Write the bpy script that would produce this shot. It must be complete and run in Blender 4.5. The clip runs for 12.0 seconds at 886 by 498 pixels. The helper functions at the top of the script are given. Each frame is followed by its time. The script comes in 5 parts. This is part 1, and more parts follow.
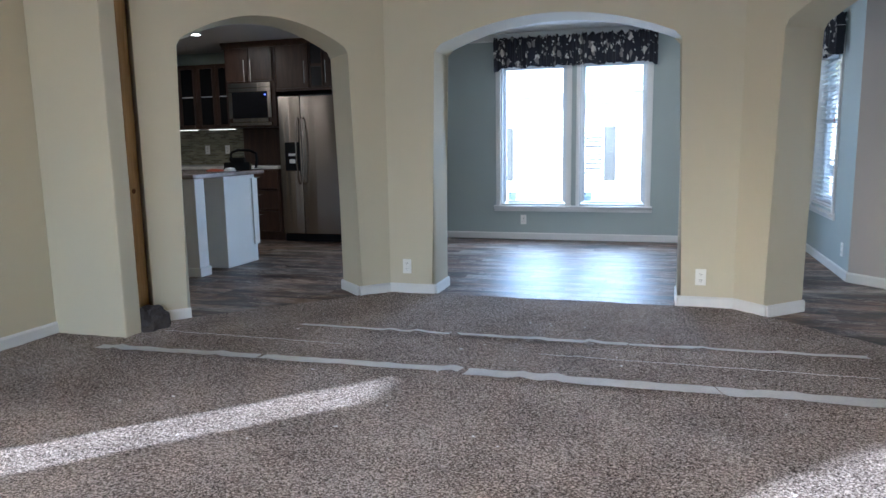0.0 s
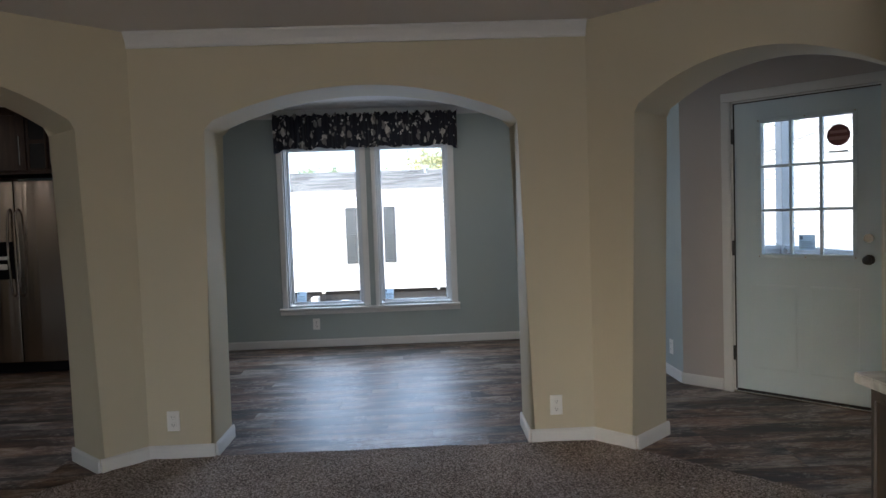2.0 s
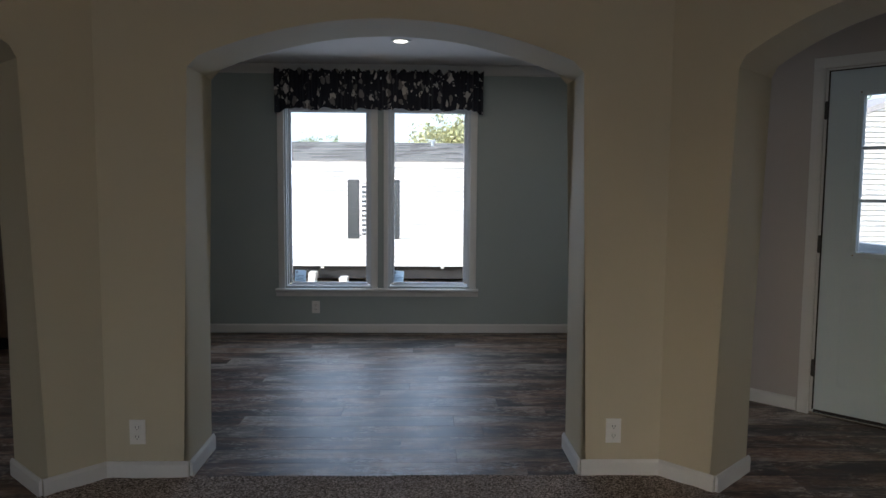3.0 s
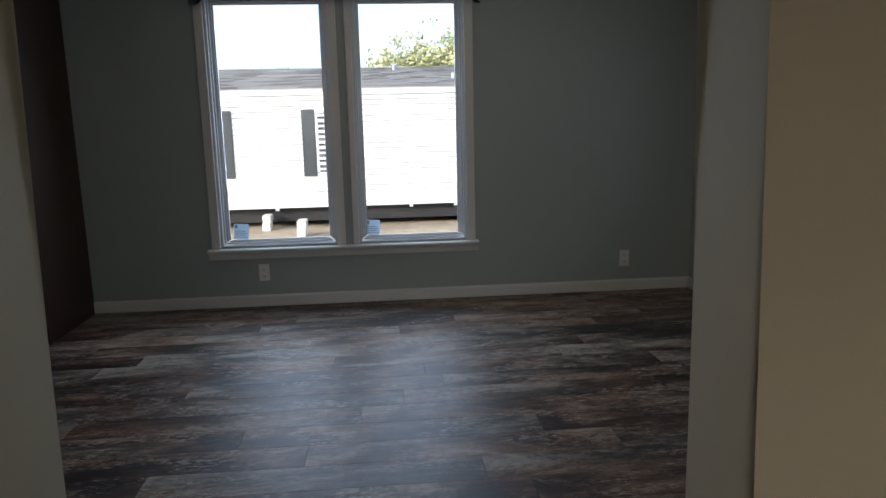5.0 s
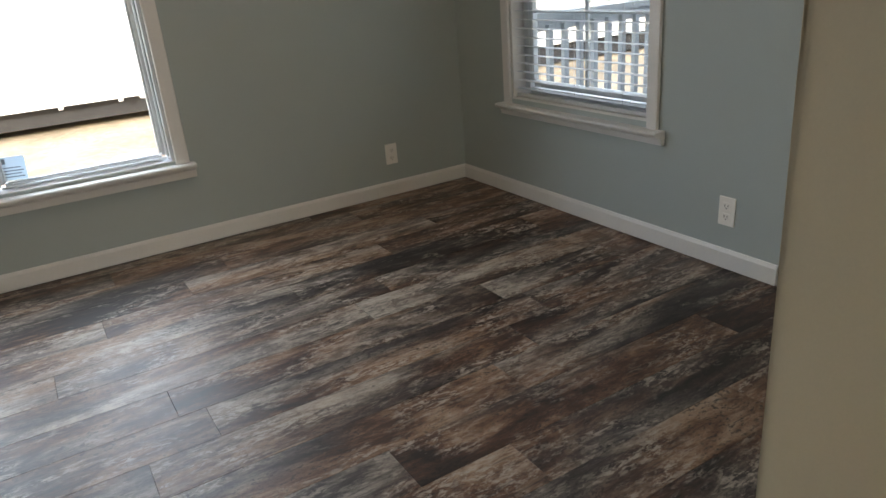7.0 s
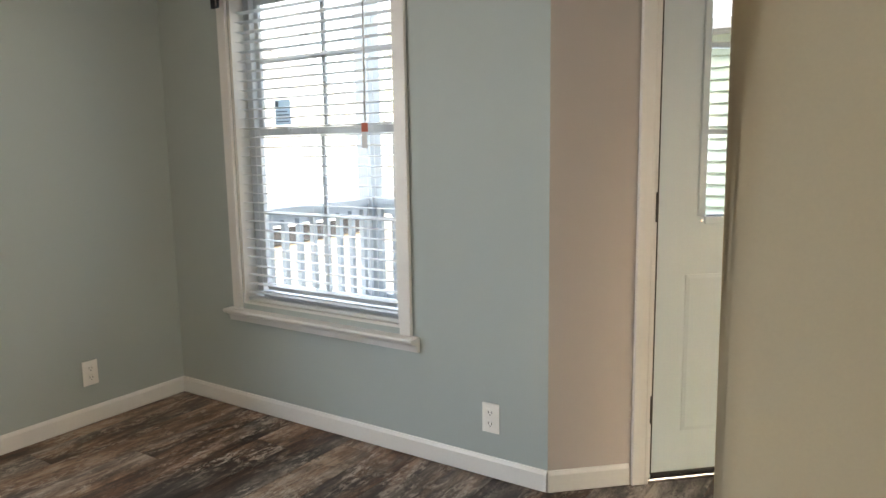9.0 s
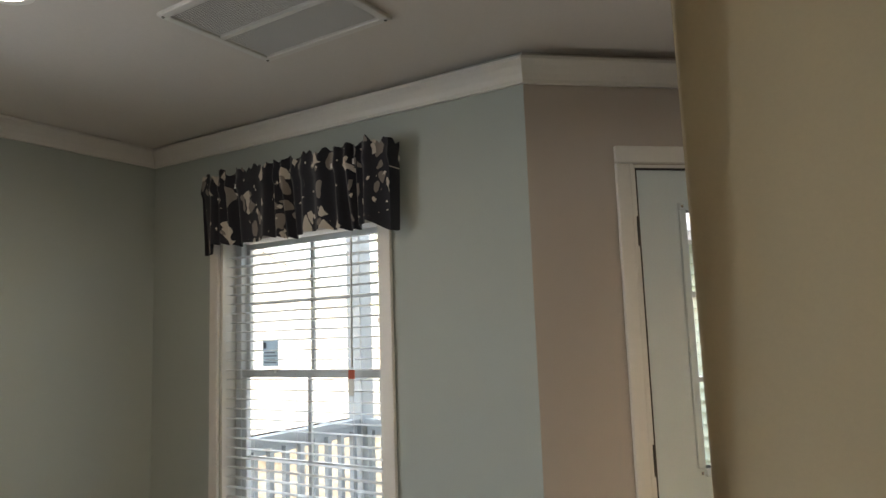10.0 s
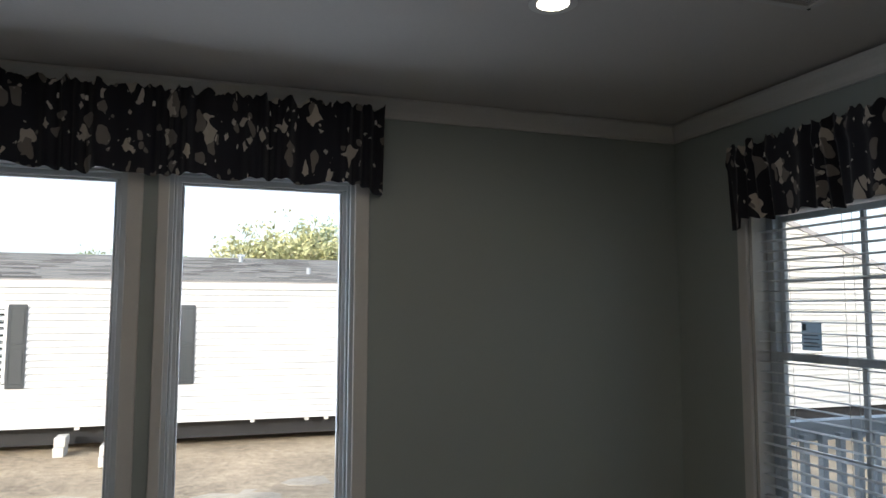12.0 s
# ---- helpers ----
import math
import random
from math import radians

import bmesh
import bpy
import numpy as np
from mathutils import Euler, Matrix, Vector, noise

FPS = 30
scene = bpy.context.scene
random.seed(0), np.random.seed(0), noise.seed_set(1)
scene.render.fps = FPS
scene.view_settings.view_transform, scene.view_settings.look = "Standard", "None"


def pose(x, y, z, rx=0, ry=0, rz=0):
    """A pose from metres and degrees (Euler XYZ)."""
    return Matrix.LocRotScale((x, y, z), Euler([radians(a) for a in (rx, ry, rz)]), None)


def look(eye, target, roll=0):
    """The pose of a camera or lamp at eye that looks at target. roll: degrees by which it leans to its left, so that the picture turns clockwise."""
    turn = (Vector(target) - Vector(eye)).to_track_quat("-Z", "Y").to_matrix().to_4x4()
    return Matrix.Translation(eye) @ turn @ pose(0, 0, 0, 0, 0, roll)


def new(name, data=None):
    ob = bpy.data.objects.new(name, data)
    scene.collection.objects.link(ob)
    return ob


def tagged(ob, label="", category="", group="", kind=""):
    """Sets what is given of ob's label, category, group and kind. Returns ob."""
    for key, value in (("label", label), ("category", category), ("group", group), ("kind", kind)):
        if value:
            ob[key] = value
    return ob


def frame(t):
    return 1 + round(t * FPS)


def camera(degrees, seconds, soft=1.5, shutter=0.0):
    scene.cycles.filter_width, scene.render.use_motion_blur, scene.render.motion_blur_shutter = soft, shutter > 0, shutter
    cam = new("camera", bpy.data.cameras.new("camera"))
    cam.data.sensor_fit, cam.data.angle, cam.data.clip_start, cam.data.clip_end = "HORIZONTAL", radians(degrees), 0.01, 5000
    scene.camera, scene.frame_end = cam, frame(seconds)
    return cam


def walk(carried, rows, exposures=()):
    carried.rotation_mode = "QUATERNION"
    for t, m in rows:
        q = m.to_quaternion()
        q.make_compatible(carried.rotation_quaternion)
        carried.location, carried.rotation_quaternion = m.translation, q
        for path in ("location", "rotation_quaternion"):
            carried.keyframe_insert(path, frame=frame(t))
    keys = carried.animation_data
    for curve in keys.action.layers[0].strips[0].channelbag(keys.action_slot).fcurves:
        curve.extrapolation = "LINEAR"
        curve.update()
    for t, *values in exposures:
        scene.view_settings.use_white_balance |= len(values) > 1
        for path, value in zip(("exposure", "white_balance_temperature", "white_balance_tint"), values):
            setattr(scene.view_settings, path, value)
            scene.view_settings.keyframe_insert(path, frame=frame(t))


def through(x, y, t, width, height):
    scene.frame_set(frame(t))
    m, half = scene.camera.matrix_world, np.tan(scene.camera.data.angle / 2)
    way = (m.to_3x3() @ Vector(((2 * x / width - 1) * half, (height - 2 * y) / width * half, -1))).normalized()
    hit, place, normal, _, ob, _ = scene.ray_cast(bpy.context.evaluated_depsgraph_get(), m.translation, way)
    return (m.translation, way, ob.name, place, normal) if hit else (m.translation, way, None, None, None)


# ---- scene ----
cam = camera(65.1, 12.0)
PATH = [
    (0, (0.709, -5.086, 1.177), (0.119, -3.199, 0.877), -1.0),
    (0.5, (0.591, -4.899, 1.158), (0.404, -2.928, 0.874), -0.3),
    (1, (0.526, -4.566, 1.248), (0.435, -2.581, 1.02), -0.7),
    (1.5, (0.392, -4.237, 1.307), (0.382, -2.241, 1.174), 0.0),
    (2, (0.27, -3.929, 1.347), (0.327, -1.933, 1.244), -2.0),
    (2.5, (0.296, -3.517, 1.369), (0.308, -1.523, 1.211), 0.5),
    (2.7, (0.161, -3.359, 1.338), (0.209, -1.366, 1.174), 1.0),
    (4.3, (0.026, -2.045, 1.32), (0.097, -0.056, 1.12), -0.8),
    (4.5, (-0.004, -1.885, 1.282), (0.084, 0.103, 1.079), -0.4),
    (5, (-0.039, -1.537, 1.245), (0.133, 0.423, 0.884), -1.3),
    (5.5, (-0.046, -1.141, 1.233), (0.171, 0.793, 0.773), -1.7),
    (6, (-0.056, -0.789, 1.183), (0.435, 1.052, 0.574), -2.3),
    (6.5, (-0.069, -0.477, 1.165), (0.686, 1.24, 0.471), -3.6),
    (7, (-0.022, -0.186, 1.185), (0.911, 1.418, 0.44), -4.7),
    (7.2, (-0.017, -0.105, 1.17), (0.972, 1.46, 0.414), -4.5),
    (8.8, (0.027, 0.197, 1.279), (1.64, 1.278, 0.8), -2.4),
    (9, (0.016, 0.196, 1.249), (1.669, 1.284, 0.959), -0.9),
    (9.5, (0.04, 0.193, 1.415), (1.719, 1.28, 1.396), -1.0),
    (10, (0.065, 0.186, 1.473), (1.737, 1.255, 1.719), -2.0),
    (10.5, (0.067, 0.190, 1.537), (1.677, 1.320, 1.899), -3.1),
    (11, (0.097, 0.213, 1.539), (1.44, 1.647, 1.914), -1.9),
    (11.5, (0.064, 0.271, 1.503), (1.031, 1.997, 1.794), -0.9),
    (12, (0.013, 0.309, 1.525), (0.617, 2.207, 1.696), 0.2),
]
EXPOSURES = [  # seconds, stops, kelvin, tint
    (0.0, 2.85, 4850, 10), (0.5, 2.65, 4950, 11), (1.0, 2.5, 5100, 11), (1.5, 2.25, 5250, 12), (2.0, 1.65, 5450, 13), (2.5, 1.05, 5550, 13), (4.5, 0.85, 5650, 14), (5.5, 0.85, 5900, 13),
    (6.0, 0.98, 6150, 13), (6.5, 1.17, 6450, 13), (7.0, 2.05, 6550, 13), (8.8, 3.1, 6600, 13), (9.0, 3.0, 6600, 13), (9.5, 2.5, 6800, 13), (10.0, 2.4, 7000, 13), (10.5, 2.85, 7000, 13), (11.0, 2.95, 6800, 14), (11.5, 2.5, 6400, 14), (12.0, 0.85, 6000, 13),
]
walk(cam, [(t, look(eye, target, roll)) for t, eye, target, roll in PATH], EXPOSURES)

# ---- world, sun, exposure ----
SUN_EL, SUN_AZ = radians(17), math.atan2(0.70, 0.714)   # light travels towards +x +y
world = bpy.data.worlds.new("sky")
scene.world = world
world.use_nodes = True
wn = world.node_tree.nodes
sky = wn.new("ShaderNodeTexSky")
sky.sky_type, sky.sun_disc = "NISHITA", False
sky.sun_elevation, sky.sun_rotation = SUN_EL, math.pi + SUN_AZ
sky.dust_density = 4.0
wn["Background"].inputs["Strength"].default_value = 0.15
haze = wn.new("ShaderNodeMix")          # thin even high haze over the whole sky
haze.data_type, haze.blend_type = "RGBA", "ADD"
haze.inputs["Factor"].default_value = 1.0
haze.inputs[7].default_value = (2.8, 2.94, 3.1, 1)
world.node_tree.links.new(sky.outputs["Color"], haze.inputs[6])
world.node_tree.links.new(haze.outputs[2], wn["Background"].inputs["Color"])
sun = new("sun", bpy.data.lights.new("sun", "SUN"))
sun.data.energy, sun.data.angle, sun.data.color = 2.0, radians(1.0), (1.0, 0.95, 0.87)
sun.matrix_basis = look((-7, -7.14, 3.06), (0, 0, 0))


def window_light(name, m, sx, sz, watts, colour=(0.86, 0.93, 1.0)):
    lamp = new(name, bpy.data.lights.new(name, "AREA"))
    lamp.data.shape, lamp.data.size, lamp.data.size_y = "RECTANGLE", sx, sz
    lamp.data.energy, lamp.data.color = watts, colour
    lamp.matrix_basis = m
    return lamp


# sky light in the openings: the big dining window, the side window, the door, the living room's windows
window_light("daylight_dining", look((-0.29, 3.80, 1.36), (-0.29, 2.80, 0.86)), 1.62, 1.36, 12.5, (0.80, 0.90, 1.0))
window_light("daylight_side", look((2.36, 2.33, 1.2), (0, 2.33, 1.0)), 0.85, 1.3, 0.3)
window_light("daylight_door", look((2.99, 0.66, 1.4), (2.0, -0.4, 1.0)), 0.5, 0.6, 0.3)
window_light("daylight_rear", look((-0.2, -8.95, 1.25), (-0.2, -7.95, 0.30)), 4.2, 1.2, 12.5, (0.95, 0.97, 1.0))

# ---- materials ----


def mat(name, base, rough=0.6, metal=0.0, vary=0.06, scale=6.0, fine=60.0, bump=0.05, dist=0.002, spec=0.5, stretch=(1, 1, 1), island=False):
    """A painted or plain surface with variation at two scales and fine relief."""
    m = bpy.data.materials.new(name)
    m.use_nodes = True
    n, l = m.node_tree.nodes, m.node_tree.links
    b = n["Principled BSDF"]
    tc, mp = n.new("ShaderNodeTexCoord"), n.new("ShaderNodeMapping")
    mp.inputs["Scale"].default_value = stretch
    l.new(tc.outputs["Object"], mp.inputs["Vector"])
    big, small = n.new("ShaderNodeTexNoise"), n.new("ShaderNodeTexNoise")
    big.inputs["Scale"].default_value, small.inputs["Scale"].default_value = scale, fine
    big.inputs["Detail"].default_value, small.inputs["Detail"].default_value = 4, 3
    for t in (big, small):
        l.new(mp.outputs["Vector"], t.inputs["Vector"])
    add = n.new("ShaderNodeMath")
    add.operation = "ADD"
    l.new(big.outputs["Fac"], add.inputs[0])
    l.new(small.outputs["Fac"], add.inputs[1])
    rng = n.new("ShaderNodeMapRange")
    rng.inputs["From Min"].default_value, rng.inputs["From Max"].default_value = 0.6, 1.4
    rng.inputs["To Min"].default_value, rng.inputs["To Max"].default_value = 1 - vary, 1 + vary
    l.new(add.outputs[0], rng.inputs["Value"])
    mul = n.new("ShaderNodeMix")
    mul.data_type, mul.blend_type = "RGBA", "MULTIPLY"
    mul.inputs["Factor"].default_value = 1.0
    mul.inputs[6].default_value = (*base, 1)
    l.new(rng.outputs[0], mul.inputs[7])
    l.new(mul.outputs[2], b.inputs["Base Color"])
    b.inputs["Roughness"].default_value, b.inputs["Metallic"].default_value = rough, metal
    b.inputs["Specular IOR Level"].default_value = spec
    bp = n.new("ShaderNodeBump")
    bp.inputs["Strength"].default_value, bp.inputs["Distance"].default_value = bump, dist
    l.new(small.outputs["Fac"], bp.inputs["Height"])
    l.new(bp.outputs["Normal"], b.inputs["Normal"])
    return m


def ramp(n, l, src, stops):
    r = n.new("ShaderNodeValToRGB")
    while len(r.color_ramp.elements) < len(stops):
        r.color_ramp.elements.new(0.5)
    for e, (p, c) in zip(r.color_ramp.elements, stops):
        e.position, e.color = p, (*c, 1)
    l.new(src, r.inputs["Fac"])
    return r.outputs["Color"]


def wood(name, dark, mid, light, rough=0.45, across=14.0, along=1.2, axis="z", per_object=0.25, bump=0.15, worn=0.0):
    """Wood grain along one axis of the object, shifted and tinted from object to object."""
    m = bpy.data.materials.new(name)
    m.use_nodes = True
    n, l = m.node_tree.nodes, m.node_tree.links
    b = n["Principled BSDF"]
    tc, info, mp = n.new("ShaderNodeTexCoord"), n.new("ShaderNodeObjectInfo"), n.new("ShaderNodeMapping")
    off = n.new("ShaderNodeMath")
    off.operation = "MULTIPLY"
    off.inputs[1].default_value = 37.0
    l.new(info.outputs["Random"], off.inputs[0])
    cmb = n.new("ShaderNodeCombineXYZ")
    for k in range(3):
        l.new(off.outputs[0], cmb.inputs[k])
    l.new(cmb.outputs[0], mp.inputs["Location"])
    s = [across] * 3
    s["xyz".index(axis)] = along
    mp.inputs["Scale"].default_value = s
    l.new(tc.outputs["Object"], mp.inputs["Vector"])
    g1, g2 = n.new("ShaderNodeTexNoise"), n.new("ShaderNodeTexNoise")
    g1.inputs["Scale"].default_value, g1.inputs["Detail"].default_value, g1.inputs["Roughness"].default_value = 1.0, 8, 0.62
    g1.inputs["Distortion"].default_value = 0.6
    g2.inputs["Scale"].default_value, g2.inputs["Detail"].default_value = 5.0, 5
    l.new(mp.outputs[0], g1.inputs["Vector"])
    l.new(mp.outputs[0], g2.inputs["Vector"])
    mixv = n.new("ShaderNodeMath")
    mixv.operation = "MULTIPLY_ADD"
    mixv.inputs[1].default_value = 0.38
    l.new(g2.outputs["Fac"], mixv.inputs[0])
    l.new(g1.outputs["Fac"], mixv.inputs[2])
    shift = n.new("ShaderNodeMath")
    shift.operation = "MULTIPLY_ADD"
    shift.inputs[1].default_value = per_object
    l.new(info.outputs["Random"], shift.inputs[0])
    l.new(mixv.outputs[0], shift.inputs[2])
    src = n.new("ShaderNodeMapRange")
    src.inputs["From Min"].default_value = 0.42 + per_object / 2
    src.inputs["From Max"].default_value = 0.98 + per_object / 2
    l.new(shift.outputs[0], src.inputs["Value"])
    col = ramp(n, l, src.outputs[0], [(0.0, dark), (0.45, mid), (1.0, light)])
    if worn:
        total = None
        for along2, across2, detail, rgh, gain in ((11.0, 34.0, 10, 0.78, 1.0), (1.7, 6.5, 3, 0.5, 0.9)):
            tx, mp2 = n.new("ShaderNodeTexNoise"), n.new("ShaderNodeMapping")
            s2 = [across2] * 3
            s2["xyz".index(axis)] = along2
            mp2.inputs["Scale"].default_value = s2
            l.new(cmb.outputs[0], mp2.inputs["Location"])
            l.new(tc.outputs["Object"], mp2.inputs["Vector"])
            l.new(mp2.outputs[0], tx.inputs["Vector"])
            tx.inputs["Scale"].default_value, tx.inputs["Detail"].default_value, tx.inputs["Roughness"].default_value = 1.0, detail, rgh
            am = n.new("ShaderNodeMath")
            am.operation = "MULTIPLY_ADD"
            am.inputs[1].default_value, am.inputs[2].default_value = gain, 0.0
            l.new(tx.outputs["Fac"], am.inputs[0])
            if total is not None:
                l.new(total, am.inputs[2])
            total = am.outputs[0]
        mask = n.new("ShaderNodeMapRange")
        mask.inputs["From Min"].default_value, mask.inputs["From Max"].default_value = 0.99, 1.09
        mask.inputs["To Max"].default_value = worn
        l.new(total, mask.inputs["Value"])
        mx = n.new("ShaderNodeMix")
        mx.data_type = "RGBA"
        l.new(mask.outputs[0], mx.inputs["Factor"])
        l.new(col, mx.inputs[6])
        mx.inputs[7].default_value = (*light, 1)
        col = mx.outputs[2]
    l.new(col, b.inputs["Base Color"])
    rr = n.new("ShaderNodeMapRange")
    rr.inputs["To Min"].default_value, rr.inputs["To Max"].default_value = rough - 0.07, rough + 0.1
    l.new(g1.outputs["Fac"], rr.inputs["Value"])
    l.new(rr.outputs[0], b.inputs["Roughness"])
    bp = n.new("ShaderNodeBump")
    bp.inputs["Strength"].default_value, bp.inputs["Distance"].default_value = bump, 0.002
    l.new(mixv.outputs[0], bp.inputs["Height"])
    l.new(bp.outputs["Normal"], b.inputs["Normal"])
    return m


def weathered_plank(name, rough):
    """Printed vinyl plank: charcoal, red-brown and pale grey-tan patches drawn out along x, with fine specks."""
    m = bpy.data.materials.new(name)
    m.use_nodes = True
    n, l = m.node_tree.nodes, m.node_tree.links
    b = n["Principled BSDF"]
    tc, info = n.new("ShaderNodeTexCoord"), n.new("ShaderNodeObjectInfo")
    off = n.new("ShaderNodeMath")
    off.operation = "MULTIPLY"
    off.inputs[1].default_value = 61.0
    l.new(info.outputs["Random"], off.inputs[0])
    cmb = n.new("ShaderNodeCombineXYZ")
    for k in range(3):
        l.new(off.outputs[0], cmb.inputs[k])

    def grain(along, across, detail, rgh, warp=0.0):
        mp, tx = n.new("ShaderNodeMapping"), n.new("ShaderNodeTexNoise")
        mp.inputs["Scale"].default_value = (along, across, across)
        l.new(cmb.outputs[0], mp.inputs["Location"])
        l.new(tc.outputs["Object"], mp.inputs["Vector"])
        l.new(mp.outputs[0], tx.inputs["Vector"])
        tx.inputs["Scale"].default_value, tx.inputs["Detail"].default_value = 1.0, detail
        tx.inputs["Roughness"].default_value, tx.inputs["Distortion"].default_value = rgh, warp
        return tx.outputs["Fac"]

    def madd(a, k, c):
        f = n.new("ShaderNodeMath")
        f.operation = "MULTIPLY_ADD"
        l.new(a, f.inputs[0])
        f.inputs[1].default_value = k
        if isinstance(c, float):
            f.inputs[2].default_value = c
        else:
            l.new(c, f.inputs[2])
        return f.outputs[0]

    def span(src, lo, hi, top=1.0):
        r = n.new("ShaderNodeMapRange")
        r.inputs["From Min"].default_value, r.inputs["From Max"].default_value, r.inputs["To Max"].default_value = lo, hi, top
        l.new(src, r.inputs["Value"])
        return r.outputs[0]

    def times(a, b):
        f = n.new("ShaderNodeMath")
        f.operation = "MULTIPLY"
        l.new(a, f.inputs[0])
        l.new(b, f.inputs[1])
        return f.outputs[0]

    def blend(fac, a, b):
        x = n.new("ShaderNodeMix")
        x.data_type = "RGBA"
        l.new(fac, x.inputs["Factor"])
        for k, c in ((6, a), (7, b)):
            if isinstance(c, tuple):
                x.inputs[k].default_value = (*c, 1)
            else:
                l.new(c, x.inputs[k])
        return x.outputs[2]

    big, streak, speck, hue = grain(2.1, 5.6, 6, 0.62, 0.6), grain(9.0, 40.0, 8, 0.75, 0.5), grain(50.0, 80.0, 5, 0.75), grain(0.9, 4.2, 3, 0.5)
    flake, patch, vein, knot = grain(24.0, 62.0, 9, 0.80, 0.4), grain(2.8, 8.0, 5, 0.68, 0.5), grain(4.0, 75.0, 6, 0.7, 0.6), grain(5.0, 12.0, 5, 0.65, 1.5)
    v = madd(big, 1.65, madd(streak, 0.85, madd(speck, 0.60, madd(info.outputs["Random"], 0.22, -1.17))))
    warm = ramp(n, l, v, [(0.20, (0.016, 0.009, 0.006)), (0.38, (0.078, 0.036, 0.020)), (0.54, (0.190, 0.104, 0.060)), (0.70, (0.33, 0.225, 0.150)), (0.90, (0.50, 0.40, 0.30))])
    cool = ramp(n, l, v, [(0.20, (0.014, 0.012, 0.011)), (0.38, (0.060, 0.050, 0.045)), (0.54, (0.155, 0.130, 0.110)), (0.70, (0.30, 0.258, 0.212)), (0.90, (0.50, 0.44, 0.37))])
    col = blend(span(hue, 0.46, 0.61), warm, cool)
    chips = times(span(flake, 0.50, 0.54, 0.85), span(patch, 0.46, 0.60))          # pale flaked paint in loose clusters
    col = blend(chips, col, (0.46, 0.40, 0.33))
    pits = times(span(speck, 0.52, 0.58, 0.85), span(patch, 0.56, 0.42))            # dark pits between them
    col = blend(pits, col, (0.028, 0.020, 0.016))
    col = blend(span(vein, 0.56, 0.66, 0.6), col, (0.024, 0.018, 0.015))            # thin dark grain lines
    col = blend(span(knot, 0.66, 0.74, 0.55), col, (0.035, 0.020, 0.013))
    l.new(col, b.inputs["Base Color"])
    l.new(madd(speck, 0.16, rough - 0.08), b.inputs["Roughness"])
    b.inputs["Specular IOR Level"].default_value = 0.5
    bp = n.new("ShaderNodeBump")
    bp.inputs["Strength"].default_value, bp.inputs["Distance"].default_value = 0.10, 0.001
    l.new(streak, bp.inputs["Height"])
    l.new(bp.outputs["Normal"], b.inputs["Normal"])
    return m


def backlit(name, colour, through=0.6):
    """Thin sheet that lets part of the light behind it through."""
    m = bpy.data.materials.new(name)
    m.use_nodes = True
    n, l = m.node_tree.nodes, m.node_tree.links
    tr, mx = n.new("ShaderNodeBsdfTranslucent"), n.new("ShaderNodeMixShader")
    n["Principled BSDF"].inputs["Base Color"].default_value = (*colour, 1)
    n["Principled BSDF"].inputs["Roughness"].default_value = 0.6
    tr.inputs["Color"].default_value = (*colour, 1)
    mx.inputs[0].default_value = through
    l.new(n["Principled BSDF"].outputs[0], mx.inputs[1])
    l.new(tr.outputs[0], mx.inputs[2])
    l.new(mx.outputs[0], n["Material Output"].inputs["Surface"])
    return m


def clear_wrap(name):
    """Crumpled clear plastic: partly see-through, glossy on the folds."""
    m = mat(name, (0.62, 0.61, 0.59), 0.12, vary=0.15, scale=10, fine=45, bump=0.9, dist=0.02)
    n, l = m.node_tree.nodes, m.node_tree.links
    tr, mx = n.new("ShaderNodeBsdfTransparent"), n.new("ShaderNodeMixShader")
    mx.inputs[0].default_value = 0.42
    l.new(tr.outputs[0], mx.inputs[1])
    l.new(n["Principled BSDF"].outputs[0], mx.inputs[2])
    l.new(mx.outputs[0], n["Material Output"].inputs["Surface"])
    return m


def glass(name):
    """Thin clear pane: mostly see-through with a Fresnel gloss."""
    m = bpy.data.materials.new(name)
    m.use_nodes = True
    n, l = m.node_tree.nodes, m.node_tree.links
    out = n["Material Output"]
    n.remove(n["Principled BSDF"])
    tr, gl, lw, mx = n.new("ShaderNodeBsdfTransparent"), n.new("ShaderNodeBsdfGlossy"), n.new("ShaderNodeLayerWeight"), n.new("ShaderNodeMixShader")
    tr.inputs["Color"].default_value = (0.95, 0.97, 0.97, 1)
    gl.inputs["Roughness"].default_value = 0.02
    lw.inputs["Blend"].default_value = 0.5
    pw, ma = n.new("ShaderNodeMath"), n.new("ShaderNodeMath")
    pw.operation, ma.operation = "POWER", "MULTIPLY_ADD"
    pw.inputs[1].default_value, ma.inputs[1].default_value, ma.inputs[2].default_value = 4.0, 0.5, 0.012
    l.new(lw.outputs["Facing"], pw.inputs[0])
    l.new(pw.outputs[0], ma.inputs[0])
    l.new(ma.outputs[0], mx.inputs[0])
    l.new(tr.outputs[0], mx.inputs[1])
    l.new(gl.outputs[0], mx.inputs[2])
    l.new(mx.outputs[0], out.inputs["Surface"])
    return m


def glow(name, colour, strength):
    m = bpy.data.materials.new(name)
    m.use_nodes = True
    b = m.node_tree.nodes["Principled BSDF"]
    b.inputs["Emission Color"].default_value, b.inputs["Emission Strength"].default_value = (*colour, 1), strength
    return m


